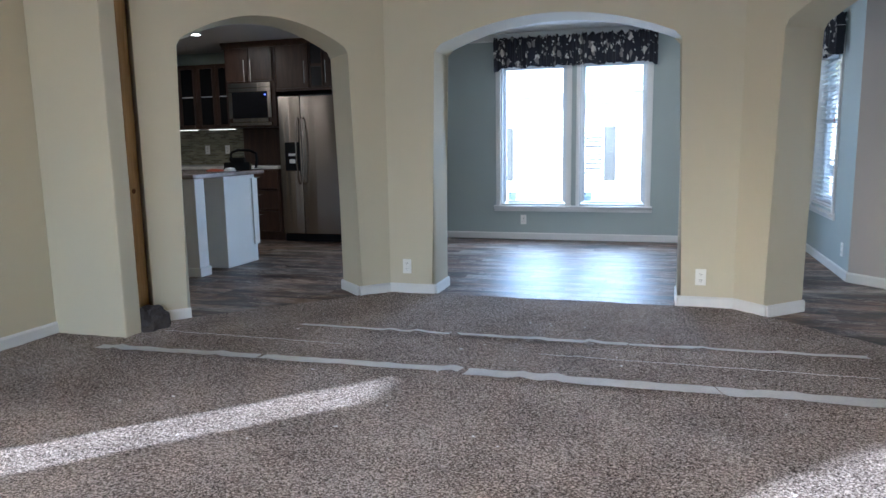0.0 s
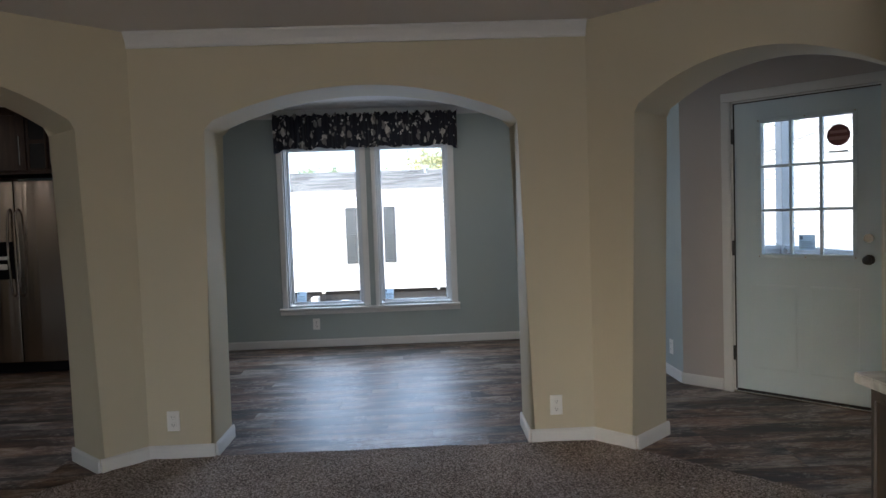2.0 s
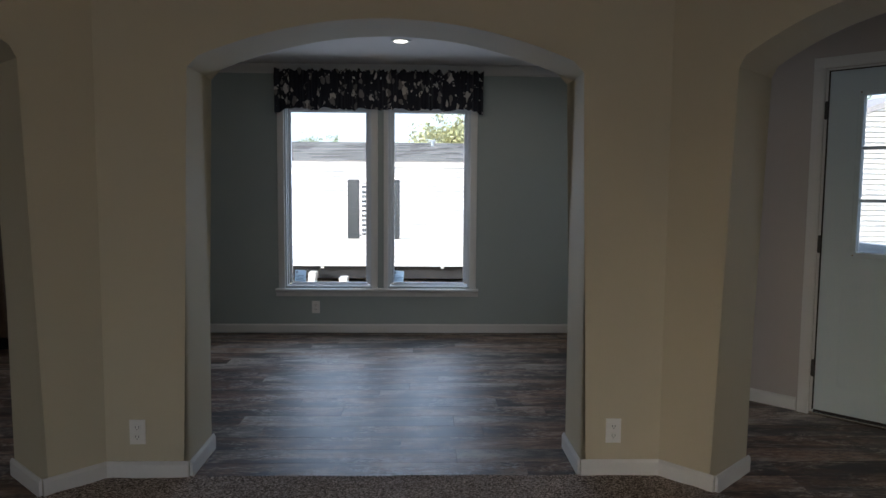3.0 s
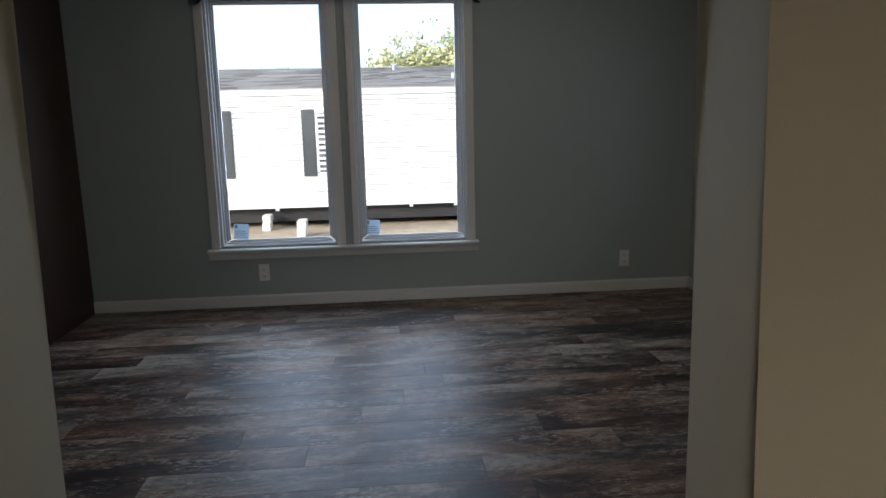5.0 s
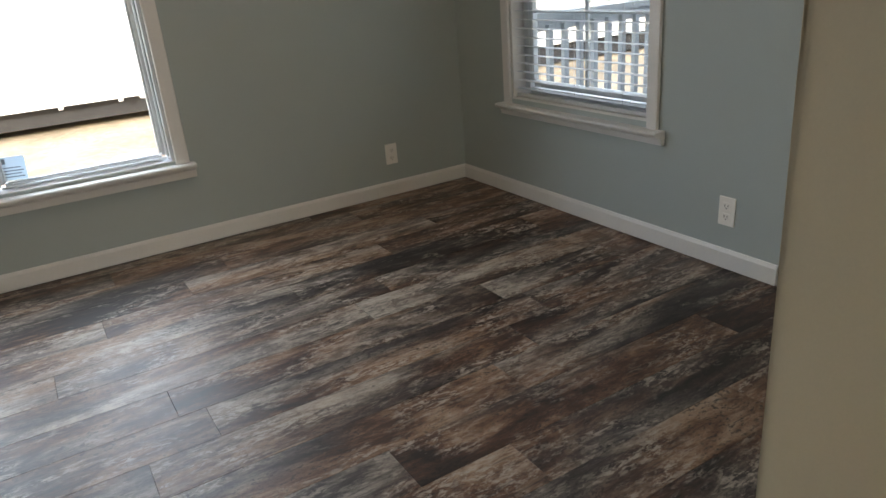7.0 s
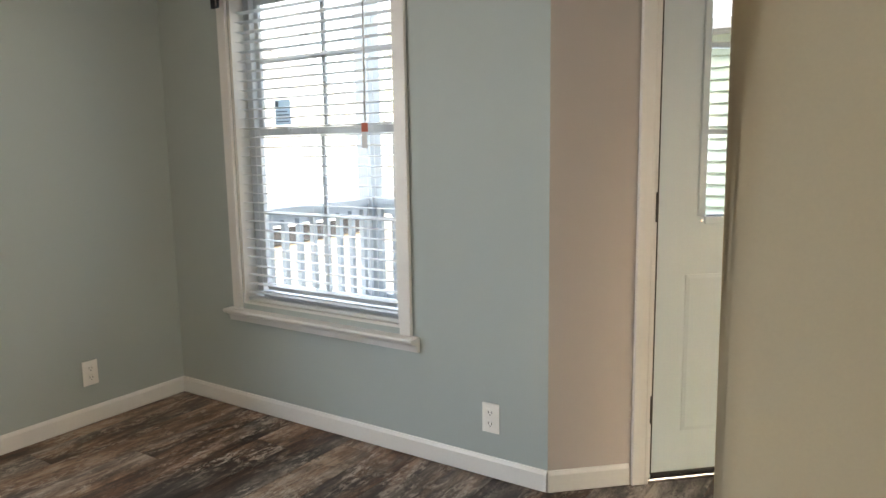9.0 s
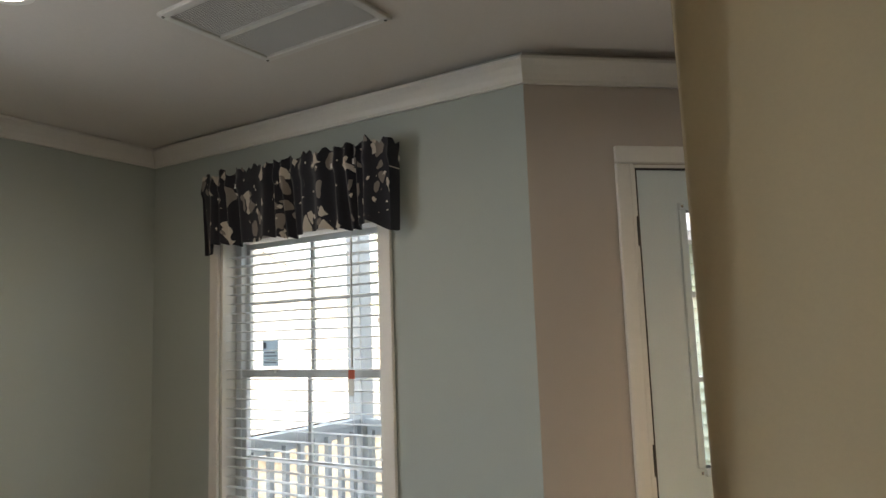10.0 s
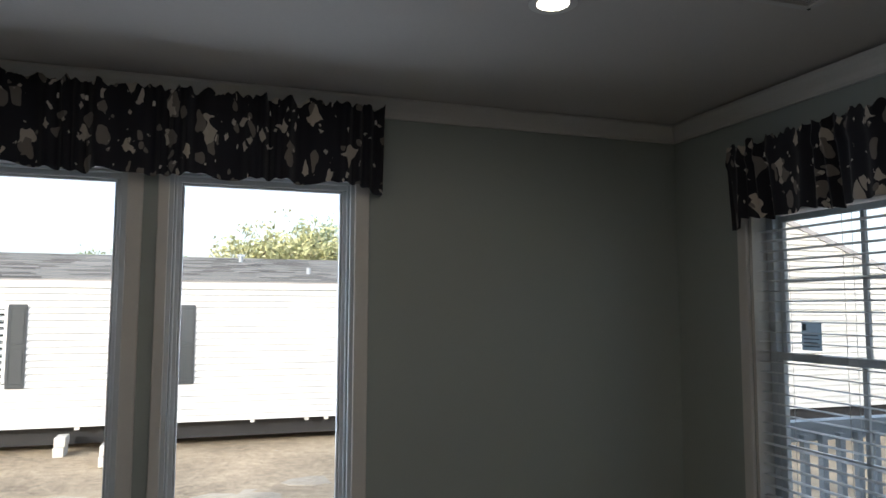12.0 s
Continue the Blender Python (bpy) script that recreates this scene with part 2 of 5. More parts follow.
def blobs(name):
    """Dark gathered cloth with scattered pale and taupe pebble shapes."""
    m = bpy.data.materials.new(name)
    m.use_nodes = True
    n, l = m.node_tree.nodes, m.node_tree.links
    b = n["Principled BSDF"]
    tc, mp, wob = n.new("ShaderNodeTexCoord"), n.new("ShaderNodeMapping"), n.new("ShaderNodeTexNoise")
    l.new(tc.outputs["Object"], mp.inputs["Vector"])
    mp.inputs["Scale"].default_value = (1.15, 0.0, 0.72)
    wob.inputs["Scale"].default_value = 13.0
    l.new(mp.outputs[0], wob.inputs["Vector"])
    wv = n.new("ShaderNodeVectorMath")
    wv.operation = "MULTIPLY_ADD"
    wv.inputs[1].default_value = (0.075, 0.0, 0.105)
    l.new(wob.outputs["Color"], wv.inputs[0])
    l.new(mp.outputs[0], wv.inputs[2])
    cloth = (0.012, 0.014, 0.023)
    col = None
    for k, (sc, r, c) in enumerate(((12.4, 0.43, (0.56, 0.52, 0.46)), (17.5, 0.34, (0.22, 0.20, 0.185)), (25.0, 0.32, (0.60, 0.56, 0.51)))):
        v = n.new("ShaderNodeTexVoronoi")
        v.voronoi_dimensions, v.distance = "3D", ("MANHATTAN", "EUCLIDEAN", "MANHATTAN")[k]
        v.inputs["Scale"].default_value = sc
        sh = n.new("ShaderNodeVectorMath")
        sh.inputs[1].default_value = (3.3 * k, 0, 1.7 * k)
        l.new(wv.outputs[0], sh.inputs[0])
        l.new(sh.outputs[0], v.inputs["Vector"])
        sep = n.new("ShaderNodeSeparateColor")
        l.new(v.outputs["Color"], sep.inputs[0])
        lim = n.new("ShaderNodeMath")
        lim.operation = "MULTIPLY"
        lim.inputs[1].default_value = r * 1.35
        l.new(sep.outputs[0], lim.inputs[0])
        lt = n.new("ShaderNodeMath")
        lt.operation = "LESS_THAN"
        l.new(v.outputs["Distance"], lt.inputs[0])
        l.new(lim.outputs[0], lt.inputs[1])
        mx = n.new("ShaderNodeMix")
        mx.data_type = "RGBA"
        l.new(lt.outputs[0], mx.inputs["Factor"])
        if col is None:
            mx.inputs[6].default_value = (*cloth, 1)
        else:
            l.new(col, mx.inputs[6])
        mx.inputs[7].default_value = (*c, 1)
        col = mx.outputs[2]
    l.new(col, b.inputs["Base Color"])
    b.inputs["Roughness"].default_value = 0.85
    b.inputs["Sheen Weight"].default_value = 0.15
    weave = n.new("ShaderNodeTexNoise")
    weave.inputs["Scale"].default_value = 350
    bp = n.new("ShaderNodeBump")
    bp.inputs["Strength"].default_value, bp.inputs["Distance"].default_value = 0.2, 0.001
    l.new(weave.outputs["Fac"], bp.inputs["Height"])
    l.new(bp.outputs["Normal"], b.inputs["Normal"])
    return m


def pile(name):
    """Cut-pile carpet: flecked yarn in brown, taupe and grey."""
    m = bpy.data.materials.new(name)
    m.use_nodes = True
    n, l = m.node_tree.nodes, m.node_tree.links
    b = n["Principled BSDF"]
    tc = n.new("ShaderNodeTexCoord")
    v, big, mid = n.new("ShaderNodeTexVoronoi"), n.new("ShaderNodeTexNoise"), n.new("ShaderNodeTexNoise")
    v.inputs["Scale"].default_value, big.inputs["Scale"].default_value, mid.inputs["Scale"].default_value = 205, 2.2, 80
    mid.inputs["Detail"].default_value = 6
    for t in (v, big, mid):
        l.new(tc.outputs["Object"], t.inputs["Vector"])
    sep = n.new("ShaderNodeSeparateColor")
    l.new(v.outputs["Color"], sep.inputs[0])
    a = n.new("ShaderNodeMath")
    a.operation = "MULTIPLY_ADD"
    a.inputs[1].default_value = 0.68
    l.new(sep.outputs[0], a.inputs[0])
    l.new(mid.outputs["Fac"], a.inputs[2])
    a2 = n.new("ShaderNodeMath")
    a2.operation = "MULTIPLY_ADD"
    a2.inputs[1].default_value = 0.35
    l.new(big.outputs["Fac"], a2.inputs[0])
    l.new(a.outputs[0], a2.inputs[2])
    s = n.new("ShaderNodeMapRange")
    s.inputs["From Min"].default_value, s.inputs["From Max"].default_value = 0.48, 1.52
    l.new(a2.outputs[0], s.inputs["Value"])
    col = ramp(n, l, s.outputs[0], [(0.12, (0.040, 0.030, 0.025)), (0.5, (0.285, 0.23, 0.198)), (0.88, (0.78, 0.68, 0.61))])
    l.new(col, b.inputs["Base Color"])
    b.inputs["Roughness"].default_value = 1.0
    b.inputs["Specular IOR Level"].default_value = 0.1
    bp = n.new("ShaderNodeBump")
    bp.inputs["Strength"].default_value, bp.inputs["Distance"].default_value = 0.9, 0.008
    l.new(a.outputs[0], bp.inputs["Height"])
    l.new(bp.outputs["Normal"], b.inputs["Normal"])
    return m


def steel(name):
    """Brushed stainless steel with vertical brushing."""
    m = mat(name, (0.38, 0.335, 0.29), rough=0.25, metal=1.0, vary=0.04, scale=3, fine=1.0, bump=0.03)
    n, l = m.node_tree.nodes, m.node_tree.links
    tc, mp, g = n.new("ShaderNodeTexCoord"), n.new("ShaderNodeMapping"), n.new("ShaderNodeTexNoise")
    mp.inputs["Scale"].default_value = (9.0, 9.0, 0.25)
    g.inputs["Scale"].default_value = 1.0
    l.new(tc.outputs["Object"], mp.inputs["Vector"])
    l.new(mp.outputs[0], g.inputs["Vector"])
    bp = n.new("ShaderNodeBump")
    bp.inputs["Strength"].default_value, bp.inputs["Distance"].default_value = 0.6, 0.014
    tan = n.new("ShaderNodeTangent")
    tan.direction_type, tan.axis = "RADIAL", "Z"
    n["Principled BSDF"].inputs["Anisotropic"].default_value, n["Principled BSDF"].inputs["Anisotropic Rotation"].default_value = 0.92, 0.25
    l.new(tan.outputs[0], n["Principled BSDF"].inputs["Tangent"])
    l.new(g.outputs["Fac"], bp.inputs["Height"])
    l.new(bp.outputs["Normal"], n["Principled BSDF"].inputs["Normal"])
    return m


def mosaic(name):
    """Small glass and stone strip mosaic in greens and creams."""
    m = bpy.data.materials.new(name)
    m.use_nodes = True
    n, l = m.node_tree.nodes, m.node_tree.links
    b = n["Principled BSDF"]
    tc, mp, br = n.new("ShaderNodeTexCoord"), n.new("ShaderNodeMapping"), n.new("ShaderNodeTexBrick")
    mp.inputs["Rotation"].default_value = (radians(90), 0, 0)
    l.new(tc.outputs["Object"], mp.inputs["Vector"])
    l.new(mp.outputs[0], br.inputs["Vector"])
    br.inputs["Color1"].default_value, br.inputs["Color2"].default_value = (0.26, 0.24, 0.17, 1), (0.09, 0.09, 0.06, 1)
    br.inputs["Mortar"].default_value = (0.30, 0.28, 0.24, 1)
    br.inputs["Scale"].default_value, br.inputs["Mortar Size"].default_value = 1.0, 0.002
    br.inputs["Brick Width"].default_value, br.inputs["Row Height"].default_value = 0.09, 0.022
    l.new(br.outputs["Color"], b.inputs["Base Color"])
    b.inputs["Roughness"].default_value = 0.2
    return m


BEIGE = mat("beige_wall_paint", (0.550, 0.497, 0.360), 0.75, vary=0.03, scale=1.3, fine=240, bump=0.12, dist=0.001)
SAGE = mat("grey_green_wall_paint", (0.362, 0.410, 0.402), 0.7, vary=0.03, scale=1.3, fine=240, bump=0.1, dist=0.001)
TAUPE = mat("taupe_wall_paint", (0.47, 0.432, 0.405), 0.75, vary=0.03, scale=1.3, fine=240, bump=0.1, dist=0.001)
CEIL = mat("ceiling_paint", (0.66, 0.63, 0.60), 0.9, vary=0.03, scale=1.0, fine=90, bump=0.25, dist=0.002)
TRIM = mat("white_trim_paint", (0.68, 0.675, 0.655), 0.4, vary=0.03, scale=3, fine=80, bump=0.03)
TRIM_WALNUT = mat("vinyl_window_white", (0.60, 0.63, 0.65), 0.3, vary=0.03, scale=4, fine=60, bump=0.02)
DOORW = mat("white_door_paint", (0.59, 0.69, 0.745), 0.42, vary=0.03, scale=3, fine=150, bump=0.05)
PLASTIC = mat("white_plastic", (0.80, 0.79, 0.75), 0.35, vary=0.02, bump=0.0)
DARKGAP = mat("dark_slot", (0.02, 0.02, 0.02), 0.7, vary=0.1, bump=0.0)
PLANK = weathered_plank("weathered_vinyl_plank", 0.47)
CAB = wood("grey_brown_cabinet_wood", (0.036, 0.028, 0.022), (0.064, 0.051, 0.041), (0.10, 0.081, 0.066), rough=0.45, across=30, along=2.0, axis="z", per_object=0.1, bump=0.08)
# same cabinet wood, darker: the shade inside the shelves is in the colour
CAB_SHADE = wood("shaded_cabinet_wood", (0.014, 0.011, 0.009), (0.025, 0.020, 0.016), (0.042, 0.034, 0.028), rough=0.55, across=30, along=2.0, axis="z", per_object=0.1, bump=0.08)
CHERRY = wood("dark_brown_cabinet_wood", (0.019, 0.009, 0.006), (0.042, 0.020, 0.012), (0.075, 0.037, 0.023), rough=0.4, across=26, along=2.0, axis="z", per_object=0.12, bump=0.08)
PINE = wood("bare_pine_stud", (0.24, 0.13, 0.05), (0.48, 0.31, 0.14), (0.62, 0.44, 0.23), rough=0.7, across=16, along=1.0, axis="z", per_object=0.2, bump=0.25)
CARPET = pile("brown_fleck_carpet")
CLOTH = blobs("pebble_print_cloth")
GLASS = glass("window_glass")
STEEL = steel("brushed_steel")
CHROME = mat("satin_nickel", (0.62, 0.60, 0.57), 0.25, 1.0, vary=0.03, bump=0.0)
HINGE = mat("dull_steel", (0.06, 0.058, 0.055), 0.5, 0.5, vary=0.1, bump=0.0)
BLACK = mat("black_gloss_plastic", (0.009, 0.009, 0.011), 0.25, vary=0.1, bump=0.0, spec=0.2)
STONE = mat("mottled_laminate_top", (0.64, 0.64, 0.63), 0.18, vary=0.28, scale=7, fine=35, bump=0.02)
ISLTOP = mat("dark_mottled_countertop", (0.20, 0.15, 0.125), 0.25, vary=0.5, scale=9, fine=60, bump=0.02)
MOSAIC = mosaic("strip_mosaic")
LAMP = glow("warm_lamp_glow", (1.0, 0.86, 0.66), 5.0)
LED = glow("under_cabinet_strip", (1.0, 0.85, 0.6), 0.22)
BLUE = glow("blue_clock_glow", (0.06, 0.12, 1.0), 0.5)
PAPER = mat("white_seam_paper", (0.90, 0.89, 0.87), 0.8, vary=0.12, scale=12, fine=90, bump=0.3, dist=0.003)
LABEL = backlit("printed_label", (0.62, 0.70, 0.76))
INK = backlit("label_ink", (0.20, 0.23, 0.26), 0.4)
RED = mat("red_tag", (0.55, 0.12, 0.06), 0.6, vary=0.1)
MAROON = mat("round_sticker_dark_red", (0.16, 0.05, 0.05), 0.6, vary=0.1)
SLAT = mat("white_blind_slat", (0.58, 0.60, 0.60), 0.4, vary=0.02, bump=0.0)
SIDING = mat("white_vinyl_siding", (0.62, 0.625, 0.625), 0.55, vary=0.02, scale=1.2, fine=40, bump=0.05)
CREAM = mat("cream_vinyl_siding", (0.55, 0.545, 0.52), 0.6, vary=0.03, scale=1.2, fine=40, bump=0.05)
# greyer than SLAT, so the shade behind the glass is in the colour
FARSLAT_DIM = mat("slat_dimmed_by_glass", (0.20, 0.22, 0.23), 0.5, vary=0.03, bump=0.0)
LIME = mat("pale_green_yellow_siding", (0.36, 0.42, 0.345), 0.6, vary=0.05, scale=1.2, fine=40, bump=0.05)
SHUTTER = mat("slate_grey_shutter", (0.042, 0.049, 0.054), 0.5, vary=0.08)
UNDER = mat("black_underbelly", (0.02, 0.02, 0.022), 0.8, vary=0.3, scale=3)
BLOCK = mat("concrete_block", (0.62, 0.60, 0.56), 0.9, vary=0.15, scale=8, fine=90, bump=0.3, dist=0.004)
SHINGLE = mat("weathered_shingle", (0.34, 0.33, 0.33), 0.9, vary=0.35, scale=5, fine=30, bump=0.4, dist=0.01, stretch=(0.5, 1, 1))
GROUND = mat("straw_and_dirt", (0.40, 0.32, 0.22), 0.95, vary=0.45, scale=0.8, fine=9, bump=0.6, dist=0.05)
BARK = mat("pine_bark", (0.11, 0.08, 0.06), 0.95, vary=0.3, scale=8, fine=40, bump=0.5, dist=0.02)
PORCH = mat("pale_porch_paint", (0.38, 0.41, 0.435), 0.6, vary=0.06, scale=5, fine=60, bump=0.05)
PLASTICWRAP = clear_wrap("clear_film")


def leafmat(name, c1, c2):
    m = mat(name, c1, 0.8, vary=0.3, scale=1.0, fine=20)
    n, l = m.node_tree.nodes, m.node_tree.links
    geo = n.new("ShaderNodeNewGeometry")
    col = ramp(n, l, geo.outputs["Random Per Island"], [(0.0, c1), (1.0, c2)])
    l.new(col, n["Principled BSDF"].inputs["Base Color"])
    return m


PINELEAF = leafmat("pine_needles", (0.20, 0.26, 0.14), (0.40, 0.45, 0.25))
GOLDLEAF = leafmat("yellow_green_leaves", (0.34, 0.36, 0.17), (0.60, 0.57, 0.31))

# ---- mesh helpers ----


def box(bm, x0, y0, z0, x1, y1, z1):
    vs = [bm.verts.new((x, y, z)) for z in (z0, z1) for y in (y0, y1) for x in (x0, x1)]
    for f in ((0, 2, 3, 1), (4, 5, 7, 6), (0, 1, 5, 4), (2, 6, 7, 3), (0, 4, 6, 2), (1, 3, 7, 5)):
        bm.faces.new([vs[i] for i in f])
    return vs


def boxes(*dims, bevel=0.0, seg=2):
    bm = bmesh.new()
    for d in dims:
        box(bm, *d)
    if bevel:
        bmesh.ops.bevel(bm, geom=bm.edges[:], offset=bevel, segments=seg, affect="EDGES", profile=0.6)
    return bm


def prism(pts, z0, z1):
    """Extrudes a plan outline (counter-clockwise) from z0 to z1."""
    bm = bmesh.new()
    lo = [bm.verts.new((x, y, z0)) for x, y in pts]
    hi = [bm.verts.new((x, y, z1)) for x, y in pts]
    bm.faces.new(lo[::-1])
    bm.faces.new(hi)
    for i in range(len(pts)):
        j = (i + 1) % len(pts)
        bm.faces.new((lo[i], lo[j], hi[j], hi[i]))
    return bm


def profile(pts, x0, x1):
    """Extrudes a (y, z) section along x."""
    bm = bmesh.new()
    a = [bm.verts.new((x0, y, z)) for y, z in pts]
    b = [bm.verts.new((x1, y, z)) for y, z in pts]
    bm.faces.new(a)
    bm.faces.new(b[::-1])
    for i in range(len(pts)):
        j = (i + 1) % len(pts)
        bm.faces.new((a[i], b[i], b[j], a[j]))
    bmesh.ops.recalc_face_normals(bm, faces=bm.faces[:])
    return bm


def tube(bm, pts, r, n=10):
    """A round bar through points."""
    rings = []
    for i, p in enumerate(pts):
        p = Vector(p)
        d = (Vector(pts[min(i + 1, len(pts) - 1)]) - Vector(pts[max(i - 1, 0)])).normalized()
        u = d.orthogonal().normalized() if not rings else (rings[-1][1] - d * rings[-1][1].dot(d)).normalized()
        w = d.cross(u)
        rings.append(([bm.verts.new(p + r * (math.cos(6.28319 * k / n) * u + math.sin(6.28319 * k / n) * w)) for k in range(n)], u))
    for (a, _), (b, _) in zip(rings, rings[1:]):
        for k in range(n):
            bm.faces.new((a[k], a[(k + 1) % n], b[(k + 1) % n], b[k]))
    bm.faces.new(rings[0][0][::-1])
    bm.faces.new(rings[-1][0])
    return bm


def disc(r, z0, z1, n=24, hole=0.0):
    """A disc or ring about the z axis."""
    bm = bmesh.new()
    ang = [6.283185 * k / n for k in range(n)]
    rows = [[bm.verts.new((q * math.cos(a), q * math.sin(a), z)) for a in ang] for q, z in ((r, z0), (r, z1))]
    for k in range(n):
        j = (k + 1) % n
        bm.faces.new((rows[0][k], rows[0][j], rows[1][j], rows[1][k]))
    if hole:
        inn = [[bm.verts.new((hole * math.cos(a), hole * math.sin(a), z)) for a in ang] for z in (z0, z1)]
        for k in range(n):
            j = (k + 1) % n
            bm.faces.new((inn[0][j], inn[0][k], inn[1][k], inn[1][j]))
            bm.faces.new((rows[0][j], rows[0][k], inn[0][k], inn[0][j]))
            bm.faces.new((rows[1][k], rows[1][j], inn[1][j], inn[1][k]))
    else:
        bm.faces.new(rows[0][::-1])
        bm.faces.new(rows[1])
    return bm


def mesh(name, bm, *mats, smooth=False):
    me = bpy.data.meshes.new(name)
    bm.to_mesh(me)
    bm.free()
    for m in mats:
        me.materials.append(m)
    if smooth:
        for p in me.polygons:
            p.use_smooth = True
        me.set_sharp_from_angle(angle=radians(40))
    return me


def part(name, bm, material, parent=None, label="", smooth=False):
    """Links a bmesh as one mesh object under a thing or a part, in the thing's own frame."""
    ob = new(name, mesh(name, bm, material, smooth=smooth))
    ob.parent = parent
    return tagged(ob, label) if label else ob


def thing(name, label, category, m=None, group="", kind=""):
    ob = new(name)
    ob.empty_display_size = 0.1
    if m is not None:
        ob.matrix_basis = m
    return tagged(ob, label, category, group, kind)


def setting(name, bm, material, label="", m=None, category="", smooth=False):
    ob = new(name, mesh(name, bm, material, smooth=smooth))
    if m is not None:
        ob.matrix_basis = m
    return tagged(ob, label, category or name.split("_")[0], kind="structure")


# ---- plan ----
H, HL = 2.45, 2.40                  # ceiling heights, dining side and living side
AX, BX, T = -1.325, 1.222, 0.36      # creases of the arched wall and its thickness
BACK, SIDE = 3.27, 2.195             # dining back wall and window wall
DX, DY = math.cos(radians(47)), math.sin(radians(47))
PL, PK = 1.69, 1.77                  # length of the slanted arch panels, entry and kitchen side
LX, RX, REAR = -2.99, 2.55, -8.5     # living room walls
EL = (AX - PK * DX, -PK * DY)
ER = (BX + PL * DX, -PL * DY)
M_FRONT = pose(AX, 0, 0)
M_LEFT = pose(EL[0], EL[1], 0, 0, 0, 47)
M_RIGHT = pose(BX, 0, 0, 0, 0, -47)
M_DOOR = pose(SIDE, 1.192, 0, 0, 0, -47)


def arch_panel(name, m, length, s0, s1, spring, rise, height, label):
    """A thick wall panel with a flat-curved arch down to the floor and rounded corners."""
    out = [(0, 0), (s0, 0), (s0, spring)]
    mid, half = (s0 + s1) / 2, (s1 - s0) / 2
    for k in range(1, 24):
        u = -1 + 2 * k / 24
        out.append((mid + half * u, spring + rise * (1 - abs(u) ** 2.0)))
    out += [(s1, spring), (s1, 0), (length, 0), (length, height), (0, height)]
    bm = bmesh.new()
    f = [bm.verts.new((x, 0, z)) for x, z in out]
    b = [bm.verts.new((x, T, z)) for x, z in out]
    bm.faces.new(f)
    bm.faces.new(b[::-1])
    edges = []
    for i in range(len(out)):
        j = (i + 1) % len(out)
        bm.faces.new((f[j], f[i], b[i], b[j]))
        if 1 <= i <= len(out) - 5:
            edges += [bm.edges.get((f[i], f[j])), bm.edges.get((b[i], b[j]))]
    bmesh.ops.bevel(bm, geom=edges, offset=0.027, segments=5, affect="EDGES", profile=0.5)
    bmesh.ops.triangulate(bm, faces=[q for q in bm.faces if len(q.verts) > 4])
    bmesh.ops.recalc_face_normals(bm, faces=bm.faces[:])
    ob = setting(name, bm, BEIGE, label, m, "wall", smooth=True)
    for q in ob.data.polygons:               # flat faces stay flat; only the rounded corner beads are smooth
        if max(abs(q.normal.x), abs(q.normal.y)) > 0.9999:
            q.use_smooth = False
    return ob


def wall(name, m, length, height, thick, holes, material, label):
    """A straight wall along local x, its room face at y = 0, with rectangular holes (x0, z0, x1, z1)."""
    xs = sorted({0, length, *[v for h in holes for v in (h[0], h[2])]})
    zs = sorted({0, height, *[v for h in holes for v in (h[1], h[3])]})
    bm = bmesh.new()
    vert = {(x, z): bm.verts.new((x, 0, z)) for x in xs for z in zs}
    for x0, x1 in zip(xs, xs[1:]):
        for z0, z1 in zip(zs, zs[1:]):
            if not any(h[0] <= (x0 + x1) / 2 <= h[2] and h[1] <= (z0 + z1) / 2 <= h[3] for h in holes):
                bm.faces.new((vert[x0, z0], vert[x1, z0], vert[x1, z1], vert[x0, z1]))
    got = bmesh.ops.extrude_face_region(bm, geom=bm.faces[:])
    bmesh.ops.translate(bm, verts=[v for v in got["geom"] if isinstance(v, bmesh.types.BMVert)], vec=(0, thick, 0))
    loose = [v for v in bm.verts if not v.link_faces]
    bmesh.ops.delete(bm, geom=loose, context="VERTS")
    bmesh.ops.recalc_face_normals(bm, faces=bm.faces[:])
    return setting(name, bm, material, label, m, "wall")


# ---- arched wall between the rooms ----
arch_panel("wall_arch_middle", M_FRONT, BX - AX, -0.95 - AX, 0.852 - AX, 1.875, 0.203, H, "beige painted wall with a wide low arch")
arch_panel("wall_arch_kitchen", M_LEFT, PK, PK - 1.53, PK - 0.27, 1.862, 0.215, H, "beige slanted wall with an arch to the kitchen")
arch_panel("wall_arch_entry", M_RIGHT, PL, 0.27, 1.53, 1.862, 0.215, H, "beige slanted wall with an arch to the entry")
for nm, cx, sg in (("wall_wedge_kitchen", AX, -1), ("wall_wedge_entry", BX, 1)):
    pts = [(cx, 0.004), (cx + sg * T * DY, T * DX), (cx, T)]
    setting(nm, prism(pts if sg > 0 else pts[::-1], 0, H), BEIGE, "beige painted corner between arch panels", category="wall")

# ---- dining, entry and kitchen walls ----
KX = -6.3
wall("wall_back", pose(KX, BACK, 0), SIDE - KX + 0.15, H, 0.14, [(-1.142 - KX, 0.432, -0.352 - KX, 2.09), (-0.197 - KX, 0.432, 0.552 - KX, 2.09)], SAGE, "grey-green painted dining room wall with a double window")
wall("wall_window_side", pose(SIDE, BACK, 0, 0, 0, -90), BACK - 1.192, H, 0.14, [(BACK - 2.77, 0.53, BACK - 1.835, 1.98)], SAGE, "grey-green painted wall with one window")
wall("wall_door", M_DOOR, 1.75, H, 0.14, [(0.382, 0.0, 1.312, 2.05)], TAUPE, "taupe painted slanted wall round the entry door")
ex, ey = SIDE + 1.75 * DX, 1.192 - 1.75 * DY
